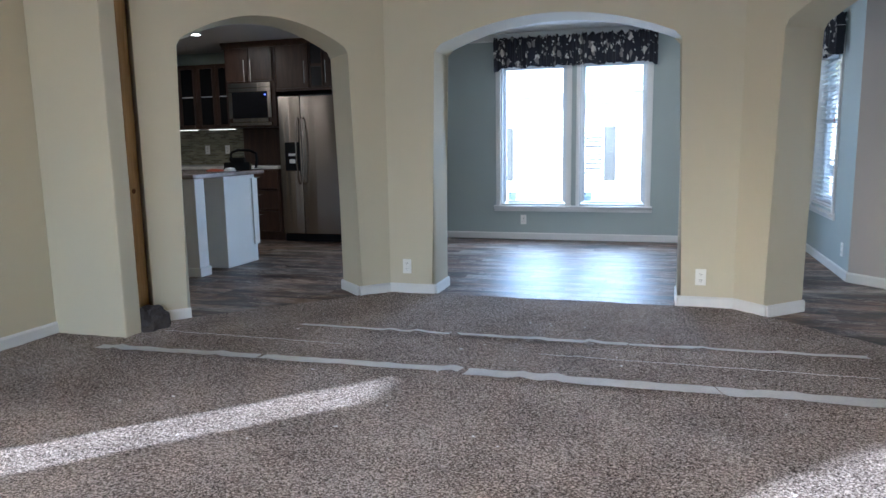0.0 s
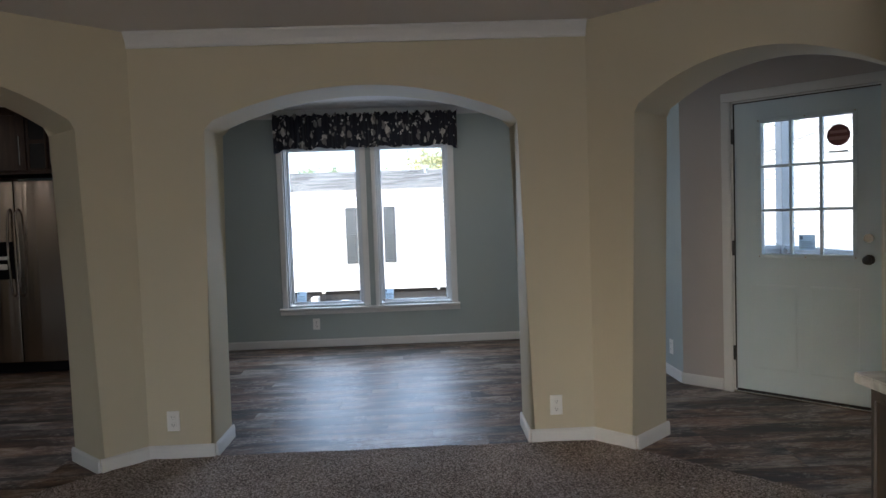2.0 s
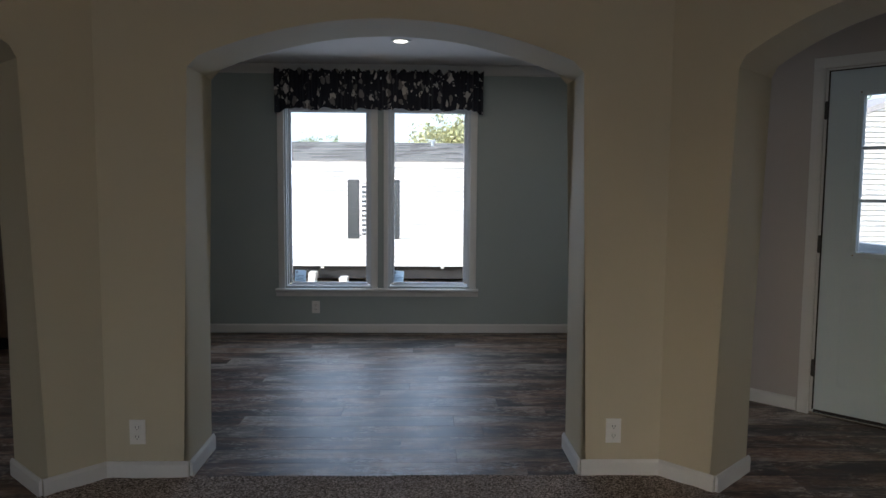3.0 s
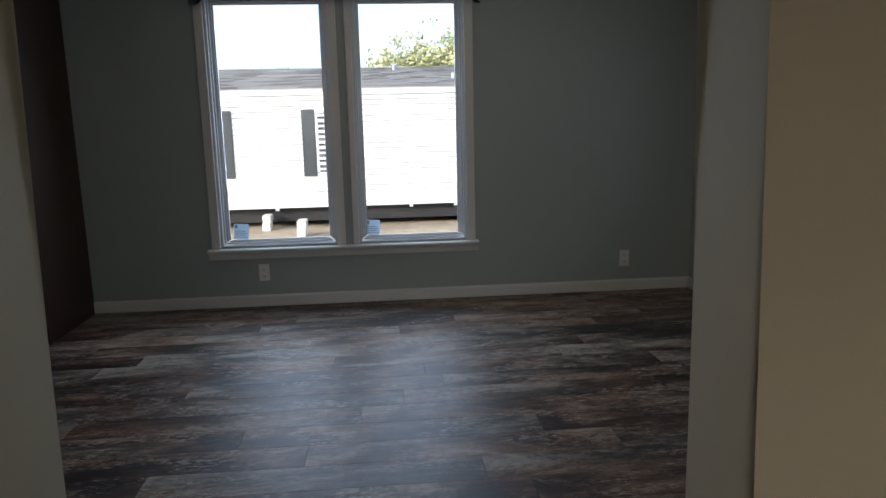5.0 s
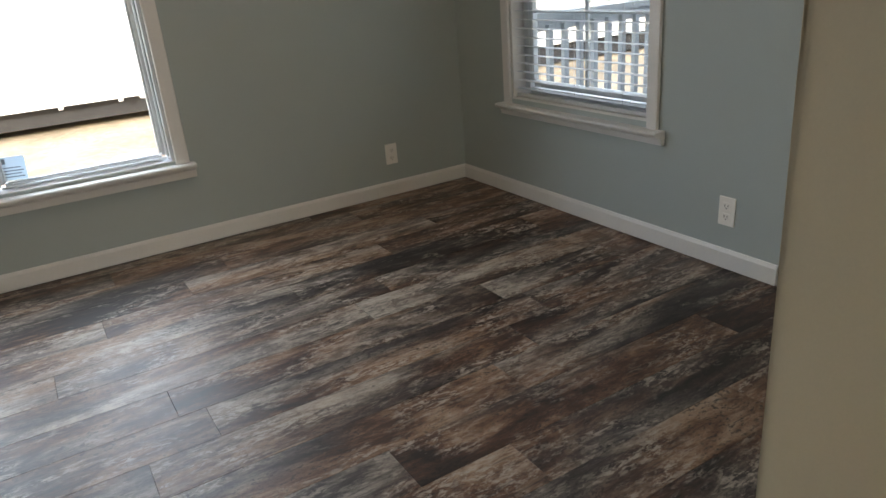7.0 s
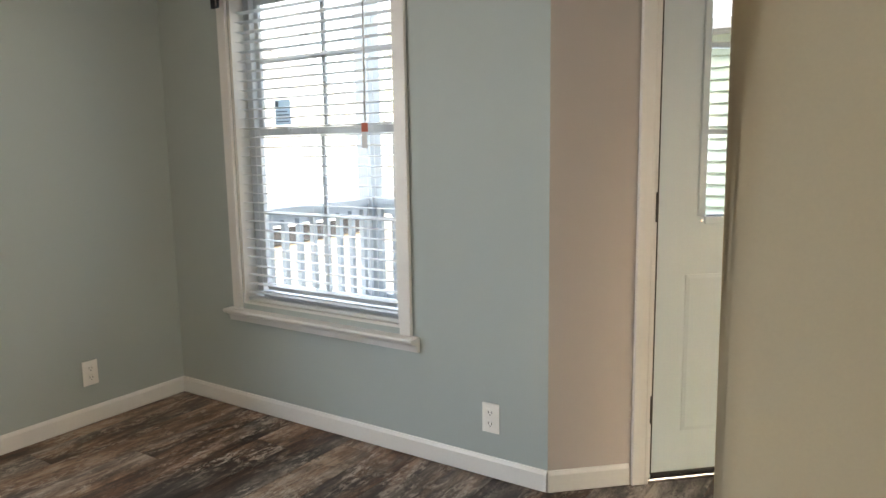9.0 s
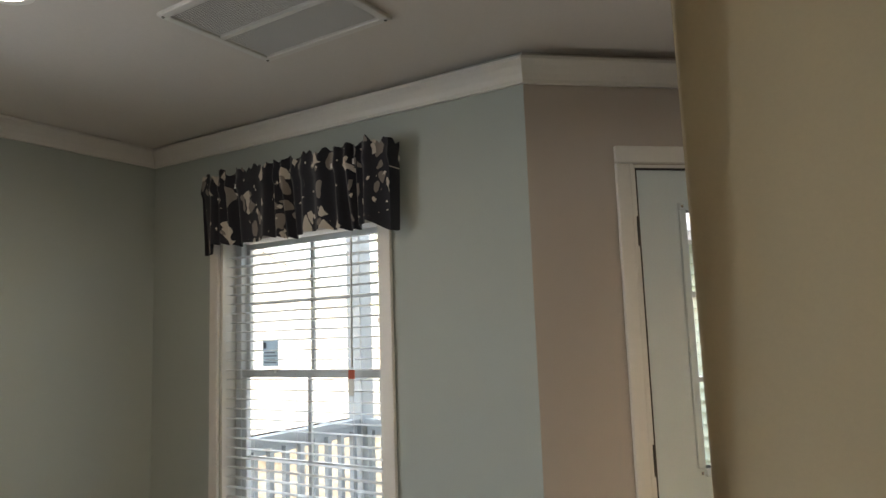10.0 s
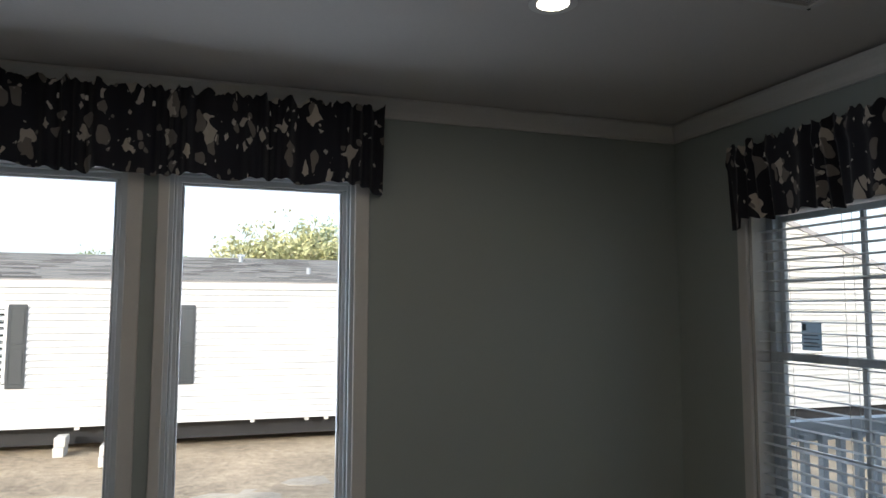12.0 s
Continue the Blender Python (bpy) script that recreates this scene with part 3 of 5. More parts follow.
setting("wall_entry_side", prism([(ex, ey - 1.35), (ex + 0.12, ey - 1.35), (ex + 0.12, ey + 0.08), (ex, ey)], 0, H), TAUPE, "taupe painted entry wall", category="wall")
setting("wall_entry_end", prism([(ER[0], -1.42), (ex + 0.12, -1.42), (ex + 0.12, -1.30), (ER[0] + 0.06, -1.30)], 0, H), TAUPE, "taupe painted entry wall", category="wall")
setting("wall_kitchen_left", boxes((KX - 0.12, -1.7, 0, KX, BACK + 0.14, H)), SAGE, "plain kitchen wall", category="wall")
setting("wall_marriage", boxes((KX, -1.66, 0, -2.445, -1.52, H), bevel=0.012), BEIGE, "beige wall end beside an open stud gap", category="wall")

# ---- living room shell behind the camera ----
wall("wall_living_left", pose(LX, REAR, 0, 0, 0, 90), -1.662 - REAR, HL + 0.06, 0.14, [(-8.1 - REAR, 0.75, -6.85 - REAR, 2.1), (-4.92 - REAR, 0.44, -4.42 - REAR, 1.14)], BEIGE, "beige living room wall")
wall("wall_living_right", pose(RX, -1.42, 0, 0, 0, -90), -1.42 - REAR, HL + 0.06, 0.14, [], BEIGE, "beige living room wall")
wall("wall_living_rear", pose(RX, REAR, 0, 0, 0, 180), RX - LX, HL + 0.06, 0.14, [(0.5, 0.55, 4.9, 2.1)], BEIGE, "beige living room wall with a wide window")

# ---- floors and ceilings ----
LIVING = [(LX, REAR), (RX, REAR), (RX, -1.36), (ER[0] + 0.02, -1.36), ER, (BX, 0), (AX, 0), EL, (-2.44, -1.64), (LX, -1.64)]
setting("ceiling_living", prism(LIVING, HL, HL + 0.05), CEIL, "off-white textured living room ceiling", category="ceiling")
setting("ceiling_dining", boxes((KX - 0.1, -1.7, H, ex + 0.2, BACK + 0.15, H + 0.06)), CEIL, "off-white textured dining room ceiling", category="ceiling")
floor = setting("floor", boxes((KX - 0.1, -1.7, -0.06, ex + 0.2, BACK + 0.15, -0.007)), DARKGAP, "dark weathered wood-look vinyl plank floor")


def carpet_sheet():
    """Pile with a lumpy surface, cut to the living room's outline."""
    bm = bmesh.new()
    step = 0.04
    edge = [(LX, REAR), (RX, REAR), (RX, -1.36), (ER[0], -1.30), (BX + 1.53 * DX, -1.53 * DY), (BX + 0.27 * DX, -0.27 * DY), (BX, 0.0), (AX, 0.0), (AX - 0.27 * DX, -0.27 * DY), (AX - 1.53 * DX, -1.53 * DY), EL, (-2.60, -1.30), (-2.60, -1.62), (LX, -1.64)]
    lo = [bm.verts.new((x, y, 0.012)) for x, y in edge]
    bm.faces.new(lo)
    bm.faces.ensure_lookup_table()
    for axis, a, b in ((0, LX, RX), (1, -3.9, 0.0)):
        k = a + step
        while k < b:
            co, no = [0, 0, 0], [0, 0, 0]
            co[axis], no[axis] = k, 1
            bmesh.ops.bisect_plane(bm, geom=bm.verts[:] + bm.edges[:] + bm.faces[:], plane_co=co, plane_no=no)
            k += step
    for v in bm.verts:
        v.co.z += 0.004 * noise.noise(v.co * 9) + 0.004 * noise.noise(v.co * 2.3) + 0.002 * noise.noise(v.co * 31)
    rim = [e for e in bm.edges if e.is_boundary]
    got = bmesh.ops.extrude_edge_only(bm, edges=rim)
    for v in got["geom"]:
        if isinstance(v, bmesh.types.BMVert):
            v.co.z = -0.01
    bmesh.ops.recalc_face_normals(bm, faces=bm.faces[:])
    return bm


setting("carpet", carpet_sheet(), CARPET, "brown and grey flecked cut-pile carpet with seams", category="carpet", smooth=True)

# unseen roof above the ceilings, added to shade the porch and green house
bm = profile([(-8.9, 2.56), (3.75, 2.56), (-2.55, 4.6)], LX - 0.16, ex + 0.5)
setting("roof", bm, SHINGLE, "plain unseen roof added over the rooms for shade", category="roof")

# ---- trim ----


def skirting(m, x0, x1, y=0.0, h=0.085, t=0.013, ends=0.0):
    """White baseboard along local x, proud of a face at y on its negative side."""
    bm = profile([(y, 0.006), (y - t, 0.006), (y - t, h - 0.014), (y - t * 0.45, h), (y, h)], x0, x1)
    ob = setting("baseboard", bm, TRIM, "white painted baseboard along the wall", m, "baseboard")
    return ob


P1, P2 = -0.95 - AX, 0.852 - AX
skirting(M_FRONT, 0.0, P1 - 0.002)
skirting(M_FRONT, P2 + 0.002, BX - AX)
skirting(M_LEFT, PK - 0.268, PK)
skirting(M_LEFT, 0.06, PK - 1.532)
skirting(M_RIGHT, 0.0, 0.268)
skirting(M_RIGHT, 1.532, PL)
skirting(pose(-0.95, 0, 0, 0, 0, 90), 0.0, T)
skirting(pose(0.852, T, 0, 0, 0, -90), 0.0, T)
skirting(M_LEFT @ pose(PK - 0.27, T, 0, 0, 0, -90), 0.0, T)
skirting(M_RIGHT @ pose(0.27, 0, 0, 0, 0, 90), 0.0, T)
skirting(pose(KX, BACK, 0), -2.02 - KX, SIDE - KX)
skirting(pose(SIDE, BACK, 0, 0, 0, -90), 0.0, BACK - 1.192)
skirting(M_DOOR, 0.0, 0.309)
skirting(M_DOOR, 1.384, 1.75)
skirting(pose(LX, REAR, 0, 0, 0, 90), 0, -1.66 - REAR)


def crown(m, x0, x1, top, d=0.058, h=0.083, mitre0=0.0, mitre1=0.0, sag=(0.0, 0.0)):
    top -= 0.004
    pts = [(0, top), (-d, top), (-d, top - 0.012), (-d * 0.72, top - 0.028), (-d * 0.42, top - h * 0.62), (-0.015, top - h * 0.84), (-0.015, top - h), (0, top - h)]
    bm = profile(pts, x0, x1)
    for v in bm.verts:      # mitred ends at outer corners
        if abs(v.co.x - x1) < 1e-4:
            v.co.x -= mitre1 * v.co.y
        elif abs(v.co.x - x0) < 1e-4:
            v.co.x += mitre0 * v.co.y
        u = (v.co.x - x0) / (x1 - x0)
        v.co.z -= sag[0] + (sag[1] - sag[0]) * u      # the board hangs a little low at its far end
    return setting("trim_crown", bm, TRIM, "white painted crown moulding under the ceiling", m, "crown moulding", smooth=False)


crown(M_FRONT, 0.0, BX - AX, HL, 0.05, 0.085)
crown(pose(KX, BACK, 0), -2.02 - KX, SIDE - KX, H)
crown(pose(SIDE, BACK, 0, 0, 0, -90), 0.0, BACK - 1.192, H, mitre1=0.394, sag=(0.0, 0.03))
crown(M_DOOR, 0.0, 1.75, H, mitre0=0.394, sag=(0.03, 0.03))

# ---- windows ----


def mitred_frame(x0, z0, x1, z1, w, y0, y1, bottom=True, foot=None):
    """Four (or three) flat boards round an opening, one mesh."""
    b = [(x0 - w, y0, z0, x0, y1, z1), (x1, y0, z0, x1 + w, y1, z1), (x0 - w, y0, z1, x1 + w, y1, z1 + w)]
    if bottom:
        b.append((x0, y0, z0 - (foot or w), x1, y1, z0))
    return boxes(*b, bevel=0.003, seg=1)


def label_sticker(name, m, w, h, label):
    s = thing(name, label, "label", m)
    part("sheet", boxes((0, -0.001, 0, w, 0, h)), LABEL, s)
    part("print_bar", boxes((w * 0.06, -0.002, h * 0.70, w * 0.24, -0.001, h * 0.93)), INK, s)
    for k in range(4):
        part("print_bar", boxes((w * 0.1, -0.002, h * (0.12 + 0.13 * k), w * (0.9 - 0.1 * (k % 2)), -0.001, h * (0.165 + 0.13 * k))), INK, s)
    return s


def tall_window(name, m, w, z0, z1, label):
    """A fixed vinyl window set into the wall; local x across, room face at y = 0."""
    win = tagged(thing(name, label, "window", m), kind="structure")
    part("jamb_lining", boxes((0, 0.0, z0, 0.016, 0.14, z1), (w - 0.016, 0, z0, w, 0.14, z1), (0.016, 0, z1 - 0.016, w - 0.016, 0.14, z1), (0.016, 0, z0, w - 0.016, 0.14, z0 + 0.005)), TRIM_WALNUT, win)
    part("window_frame", mitred_frame(0.044, z0 + 0.030, w - 0.044, z1 - 0.05, 0.028, 0.055, 0.115, foot=0.018), TRIM_WALNUT, win)
    part("outer_bead", mitred_frame(0.028, z0 + 0.022, w - 0.028, z1 - 0.03, 0.011, 0.030, 0.050, foot=0.008), TRIM_WALNUT, win)
    part("sash_bead", mitred_frame(0.054, z0 + 0.036, w - 0.054, z1 - 0.062, 0.010, 0.062, 0.085, foot=0.006), TRIM_WALNUT, win)
    p = part("pane", boxes((0.046, 0.086, z0 + 0.033, w - 0.046, 0.09, z1 - 0.055)), GLASS, win)
    p.visible_shadow = False
    return win


tall_window("window_1", pose(-1.142, BACK, 0), 0.79, 0.432, 2.09, "tall white vinyl window without a blind")
tall_window("window_2", pose(-0.197, BACK, 0), 0.749, 0.432, 2.09, "tall white vinyl window without a blind")
trim = tagged(thing("trim_window_back", "white flat casing and sill round the double window", "window casing", pose(0, BACK, 0)), kind="structure")
for x0, x1 in ((-1.202, -1.142), (-0.352, -0.294), (-0.239, -0.197), (0.552, 0.614)):
    part("casing", boxes((x0, -0.018, 0.418, x1, 0, 2.09), bevel=0.003, seg=1), TRIM, trim)
part("head_casing", boxes((-1.202, -0.018, 2.092, 0.614, 0, 2.165), bevel=0.003, seg=1), TRIM, trim)
part("window_sill", profile([(0, 0.418), (-0.055, 0.418), (-0.06, 0.411), (-0.055, 0.398), (-0.022, 0.38), (-0.016, 0.345), (0, 0.345)], -1.225, 0.635), TRIM, trim)
label_sticker("window_label", pose(-1.072, BACK + 0.084, 0.472, 0, 4, 0), 0.10, 0.108, "small grey printed sticker on the window glass")
label_sticker("window_label", pose(-0.157, BACK + 0.084, 0.472, 0, 3, 0), 0.098, 0.104, "small grey printed sticker on the window glass")

# side window with two sashes and an open slatted blind; local x runs along the wall towards the entry
M_SIDE = pose(SIDE, 2.77, 0, 0, 0, -90)
SW, Z0, Z1, ZM = 0.935, 0.53, 1.98, 1.325
w3 = tagged(thing("window_3", "white double-hung window behind a slatted blind", "window", M_SIDE), kind="structure")
part("jamb_lining", boxes((0, 0, Z0, 0.016, 0.14, Z1), (SW - 0.016, 0, Z0, SW, 0.14, Z1), (0.016, 0, Z1 - 0.016, SW - 0.016, 0.14, Z1), (0.016, 0, Z0, SW - 0.016, 0.14, Z0 + 0.012)), TRIM, w3)
part("window_frame", mitred_frame(0.055, Z0 + 0.05, SW - 0.055, Z1 - 0.05, 0.038, 0.075, 0.135), TRIM_WALNUT, w3)
part("upper_sash", mitred_frame(0.08, ZM + 0.02, SW - 0.08, Z1 - 0.08, 0.026, 0.105, 0.128), TRIM_WALNUT, w3)
part("lower_sash", mitred_frame(0.085, Z0 + 0.09, SW - 0.085, ZM - 0.012, 0.032, 0.078, 0.104), TRIM_WALNUT, w3)
part("muntin", boxes((SW / 2 - 0.009, 0.108, ZM + 0.02, SW / 2 + 0.009, 0.122, Z1 - 0.08), (SW / 2 - 0.009, 0.085, Z0 + 0.09, SW / 2 + 0.009, 0.098, ZM - 0.012), (0.08, 0.108, 1.64, SW - 0.08, 0.122, 1.655), (0.085, 0.085, 0.95, SW - 0.085, 0.098, 0.965)), TRIM_WALNUT, w3)
for y, a, b in ((0.115, ZM + 0.02, Z1 - 0.08), (0.091, Z0 + 0.09, ZM - 0.012)):
    p = part("pane", boxes((0.078, y, a, SW - 0.078, y + 0.003, b)), GLASS, w3)
    p.visible_shadow = False
for x in (0.25, SW - 0.25):
    part("sash_lock", boxes((x - 0.03, 0.066, ZM + 0.006, x + 0.03, 0.08, ZM + 0.024), bevel=0.004), TRIM_WALNUT, w3)
trim = tagged(thing("trim_window_side", "white flat casing and sill round the side window", "window casing", M_SIDE), kind="structure")
for x0, x1 in ((-0.055, 0.0), (SW, SW + 0.056)):
    part("casing", boxes((x0, -0.018, 0.505, x1, 0, Z1), bevel=0.003, seg=1), TRIM, trim)
part("head_casing", boxes((-0.055, -0.018, Z1 + 0.002, SW + 0.056, 0, Z1 + 0.06), bevel=0.003, seg=1), TRIM, trim)
part("window_sill", profile([(0, 0.505), (-0.055, 0.505), (-0.06, 0.498), (-0.055, 0.488), (-0.022, 0.472), (-0.016, 0.445), (0, 0.445)], -0.082, SW + 0.088), TRIM, trim)


def blind(m, width, z0, z1):
    b = thing("window_blind", "white two-inch slatted blind, lowered with open slats", "blind", m)
    part("headrail", boxes((0.02, 0.008, z1 - 0.055, width - 0.02, 0.058, z1 - 0.018), bevel=0.003), SLAT, b)
    part("bottom_rail", boxes((0.022, 0.014, z0 + 0.014, width - 0.022, 0.052, z0 + 0.032), bevel=0.004), SLAT, b)
    me = mesh("slat", profile([(0.010, 0.0), (0.022, 0.0036), (0.033, 0.0046), (0.044, 0.0036), (0.056, 0.0), (0.044, 0.0016), (0.033, 0.0026), (0.022, 0.0016)], 0.024, width - 0.024), SLAT)
    count = int((z1 - z0 - 0.1) / 0.0425)
    for k in range(count):
        s = new("slat", me)
        s.parent = b
        s.matrix_basis = pose(0, 0, z0 + 0.054 + 0.0425 * k, -4.5 + random.uniform(-0.8, 0.8), random.uniform(-0.12, 0.12), 0)
    for x in (0.16, width / 2, width - 0.16):
        part("ladder_cord", tube(tube(bmesh.new(), [(x, 0.009, z0 + 0.03), (x, 0.009, z1 - 0.05)], 0.0011, 5), [(x, 0.057, z0 + 0.03), (x, 0.057, z1 - 0.05)], 0.0011, 5), SLAT, b)
    part("tilt_wand", tube(bmesh.new(), [(width - 0.15, 0.002, z1 - 0.05), (width - 0.155, -0.004, z1 - 0.62)], 0.004, 6), SLAT, b)
    tag = part("tag", boxes((width - 0.175, -0.003, 1.25, width - 0.147, -0.001, 1.345)), SLAT, b, "folded paper tag")
    part("tag_top", boxes((width - 0.172, -0.006, 1.315, width - 0.140, -0.004, 1.35)), RED, tag, "red printed tag end")
    return b


blind(M_SIDE, SW, Z0, Z1)
label_sticker("window_label", M_SIDE @ pose(0.155, 0.113, 1.36), 0.10, 0.115, "small grey printed sticker on the window glass")


def valance(m, width, top, drop, seed, label):
    """Gathered cloth valance on a rod: ruffled header, soft folds, uneven hem, ends returned to the wall."""
    rnd = random.Random(seed)
    ret, n, rows = 0.085, int(width / 0.006), 14
    ph = [rnd.uniform(0, 6.28) for _ in range(6)]
    path = [(0.0, ret * (1 - k / 8)) for k in range(8)] + [(width * k / n, 0.0) for k in range(n + 1)] + [(width, ret * k / 8) for k in range(1, 9)]
    bm = bmesh.new()
    grid = []
    for i, (x, y) in enumerate(path):
        s = x + (y if x == 0 else -y) * 0.7
        fold = math.sin(s * 78 + 3.4 * math.sin(s * 17 + ph[0]) + ph[1]) + 0.8 * math.sin(s * 47 + 2.0 * math.sin(s * 9) + ph[2])
        slow = math.sin(s * 21 + ph[3]) + 0.7 * math.sin(s * 37 + ph[4])
        col = []
        for r in range(rows):
            u = r / (rows - 1)
            z = top - drop * u
            head = max(0.0, 1 - u / 0.16)
            amp = 0.010 + 0.014 * abs(u - 0.12) ** 0.7
            out = amp * (fold * (1 - 0.45 * u) + slow * 0.75 * u)
            if r == 0:
                z += 0.009 * math.sin(s * 61 + ph[5]) + 0.007 * math.sin(s * 133 + 3 * math.sin(s * 19)) + 0.003 * rnd.uniform(-1, 1)
            if r == rows - 1:
                z += 0.006 * slow + 0.003 * fold - 0.03 * math.exp(-(min(x, width - x) / 0.06) ** 2)
            rod = 0.012 * math.exp(-((u - 0.2) / 0.06) ** 2)
            col.append(bm.verts.new((x + 0.004 * fold * head, y - out - rod - 0.012 + (0.02 * u if 0 < x < width else 0), z)))
        grid.append(col)
    for a, b in zip(grid, grid[1:]):
        for r in range(rows - 1):
            bm.faces.new((a[r + 1], b[r + 1], b[r], a[r]))
    bmesh.ops.recalc_face_normals(bm, faces=bm.faces[:])
    bmesh.ops.solidify(bm, geom=bm.faces[:], thickness=0.0015)
    v = thing("window_valance", label, "valance", m)
    part("cloth", bm, CLOTH, v, smooth=True)
    part("curtain_rod", boxes((0.012, 0.002, top - 0.075, width - 0.012, 0.008, top - 0.055), (0.008, 0.002, top - 0.075, 0.012, ret, top - 0.055), (width - 0.012, 0.002, top - 0.075, width - 0.008, ret, top - 0.055)), PLASTIC, v, "flat white curtain rod")
    return v


valance(pose(-1.205, BACK - 0.09, 0), 1.86, 2.385, 0.34, 3, "black gathered cloth valance with pale pebble print over the double window")
valance(pose(SIDE - 0.09, 2.775, 0, 0, 0, -90), 1.055, 2.222, 0.32, 5, "black gathered cloth valance with pale pebble print over the side window")

# ---- entry door ----
M_LEAF = M_DOOR @ pose(-0.070, 0, 0)
door = tagged(thing("door_1", "closed white entry door with nine glass panes", "door", M_LEAF), kind="structure")
D0, D1, DZ = 0.468, 1.366, 2.035
G0, G1, GZ0, GZ1 = D0 + 0.185, D1 - 0.155, 0.99, 1.885
bm = boxes((D0, 0.012, 0.012, D1, 0.056, GZ0), (D0, 0.012, GZ1, D1, 0.056, DZ), (D0, 0.012, GZ0, G0, 0.056, GZ1), (G1, 0.012, GZ0, D1, 0.056, GZ1))
leaf = part("door_leaf", bm, DOORW, door)
for a, b in ((D0 + 0.12, (D0 + D1) / 2 - 0.04), ((D0 + D1) / 2 + 0.04, D1 - 0.12)):
    bm = bmesh.new()
    box(bm, a, 0.008, 0.19, b, 0.012, 0.78)
    top = min(bm.faces, key=lambda f: f.calc_center_median().y)
    bmesh.ops.inset_region(bm, faces=[top], thickness=0.018, depth=0.0)
    bmesh.ops.inset_region(bm, faces=[top], thickness=0.02, depth=0.003)
    bmesh.ops.recalc_face_normals(bm, faces=bm.faces[:])
    part("raised_panel", bm, DOORW, leaf)
part("glass_frame", mitred_frame(G0, GZ0, G1, GZ1, 0.028, 0.004, 0.062), DOORW, leaf)
gx = [G0 + (G1 - G0) * k / 3 for k in range(4)]
gz = [GZ0 + (GZ1 - GZ0) * k / 3 for k in range(4)]
part("muntin_grid", boxes(*[(x - 0.009, 0.018, GZ0, x + 0.009, 0.05, GZ1) for x in gx[1:3]], *[(G0, 0.02, z - 0.009, G1, 0.048, z + 0.009) for z in gz[1:3]]), DOORW, leaf)
for i in range(3):
    for j in range(3):
        p = part("pane", boxes((gx[i] + 0.009, 0.032, gz[j] + 0.009, gx[i + 1] - 0.009, 0.036, gz[j + 1] - 0.009)), GLASS, leaf)
        p.visible_shadow = False
screw = mesh("screw_cap", boxes((-0.005, 0.001, -0.005, 0.005, 0.005, 0.005), bevel=0.002, seg=1), CHROME)
for x in (G0 - 0.015, (G0 + G1) / 2, G1 + 0.015):
    for z in (GZ0 - 0.015, GZ1 + 0.015):
        s = new("screw_cap", screw)
        s.parent, s.matrix_basis = leaf, pose(x, 0, z)
for z in (0.285, 1.03, 1.81):
    part("hinge", tube(boxes((D0 - 0.024, -0.001, z - 0.05, D0 - 0.002, 0.011, z + 0.05)), [(D0 - 0.006, -0.004, z - 0.052), (D0 - 0.006, -0.004, z + 0.052)], 0.006, 8), HINGE, door, "dull steel hinge")
knob = part("door_knob", tube(tube(bmesh.new(), [(D1 - 0.065, 0.012, 0.965), (D1 - 0.065, -0.004, 0.965)], 0.032, 18), [(D1 - 0.065, -0.004, 0.965), (D1 - 0.065, -0.034, 0.965)], 0.013, 12), HINGE, door, "dark bronze door knob", smooth=True)
ball = bmesh.new()
bmesh.ops.create_uvsphere(ball, u_segments=18, v_segments=10, radius=0.028, matrix=pose(D1 - 0.065, -0.046, 0.965) @ Matrix.Diagonal((1, 0.75, 1, 1)))
part("knob_grip", ball, HINGE, knob, smooth=True)
part("deadbolt", tube(bmesh.new(), [(D1 - 0.065, 0.012, 1.10), (D1 - 0.065, -0.012, 1.10)], 0.028, 16), CHROME, door, "round steel deadbolt")
part("door_stop", boxes((0.453, 0.0, 0.012, 0.465, 0.14, 2.048), (1.369, 0.0, 0.012, 1.381, 0.14, 2.048), (0.466, 0.0, 2.038, 1.368, 0.14, 2.049)), TRIM, door)
for x0, x1 in ((0.388, 0.452), (1.382, 1.460)):
    part("casing", boxes((x0, -0.018, 0.002, x1, 0, 2.05), (x0 + 0.05, -0.024, 0.002, x1 - 0.012, -0.018, 2.05), bevel=0.003, seg=1), TRIM, door)
part("head_casing", boxes((0.388, -0.018, 2.052, 1.460, 0, 2.113), bevel=0.003, seg=1), TRIM, door)
# dark strips laid over the door gap in place of its shade
part("weatherstrip", boxes((0.4655, 0.004, 0.03, 0.4725, 0.0112, 2.037), (0.4655, 0.004, 2.0315, 1.366, 0.0112, 2.0385)), DARKGAP, door, "dark strip standing for the shaded door gap")
part("door_sweep", boxes((D0 + 0.006, 0.005, 0.019, D1, 0.0112, 0.032)), DARKGAP, leaf, "black rubber door sweep")
part("threshold", boxes((0.454, -0.012, 0.002, 1.380, 0.14, 0.018), bevel=0.004), CHROME, door, "metal door threshold")
st = thing("door_sticker", "round dark red sticker with a printed strip on the door glass", "sticker", M_LEAF @ pose(gx[2] + 0.10, 0.0315, gz[2] + 0.17, 90, 0, 0))
part("sticker_disc", disc(0.068, 0.0, 0.0012, 28), MAROON, st)
part("sticker_band", boxes((-0.058, -0.03, 0.0013, 0.058, -0.008, 0.0018), (-0.05, 0.012, 0.0013, 0.05, 0.03, 0.0018)), backlit("faded_pink_print", (0.42, 0.25, 0.24), 0.4), st, "faded printed bands")
part("print_bar", boxes((-0.055, -0.108, 0, 0.055, -0.098, 0.001)), INK, st)
label_sticker("door_label", M_LEAF @ pose(gx[1] + 0.045, 0.031, gz[0] + 0.03), 0.10, 0.10, "small dark printed sticker on the door glass")

# ---- outlets ----


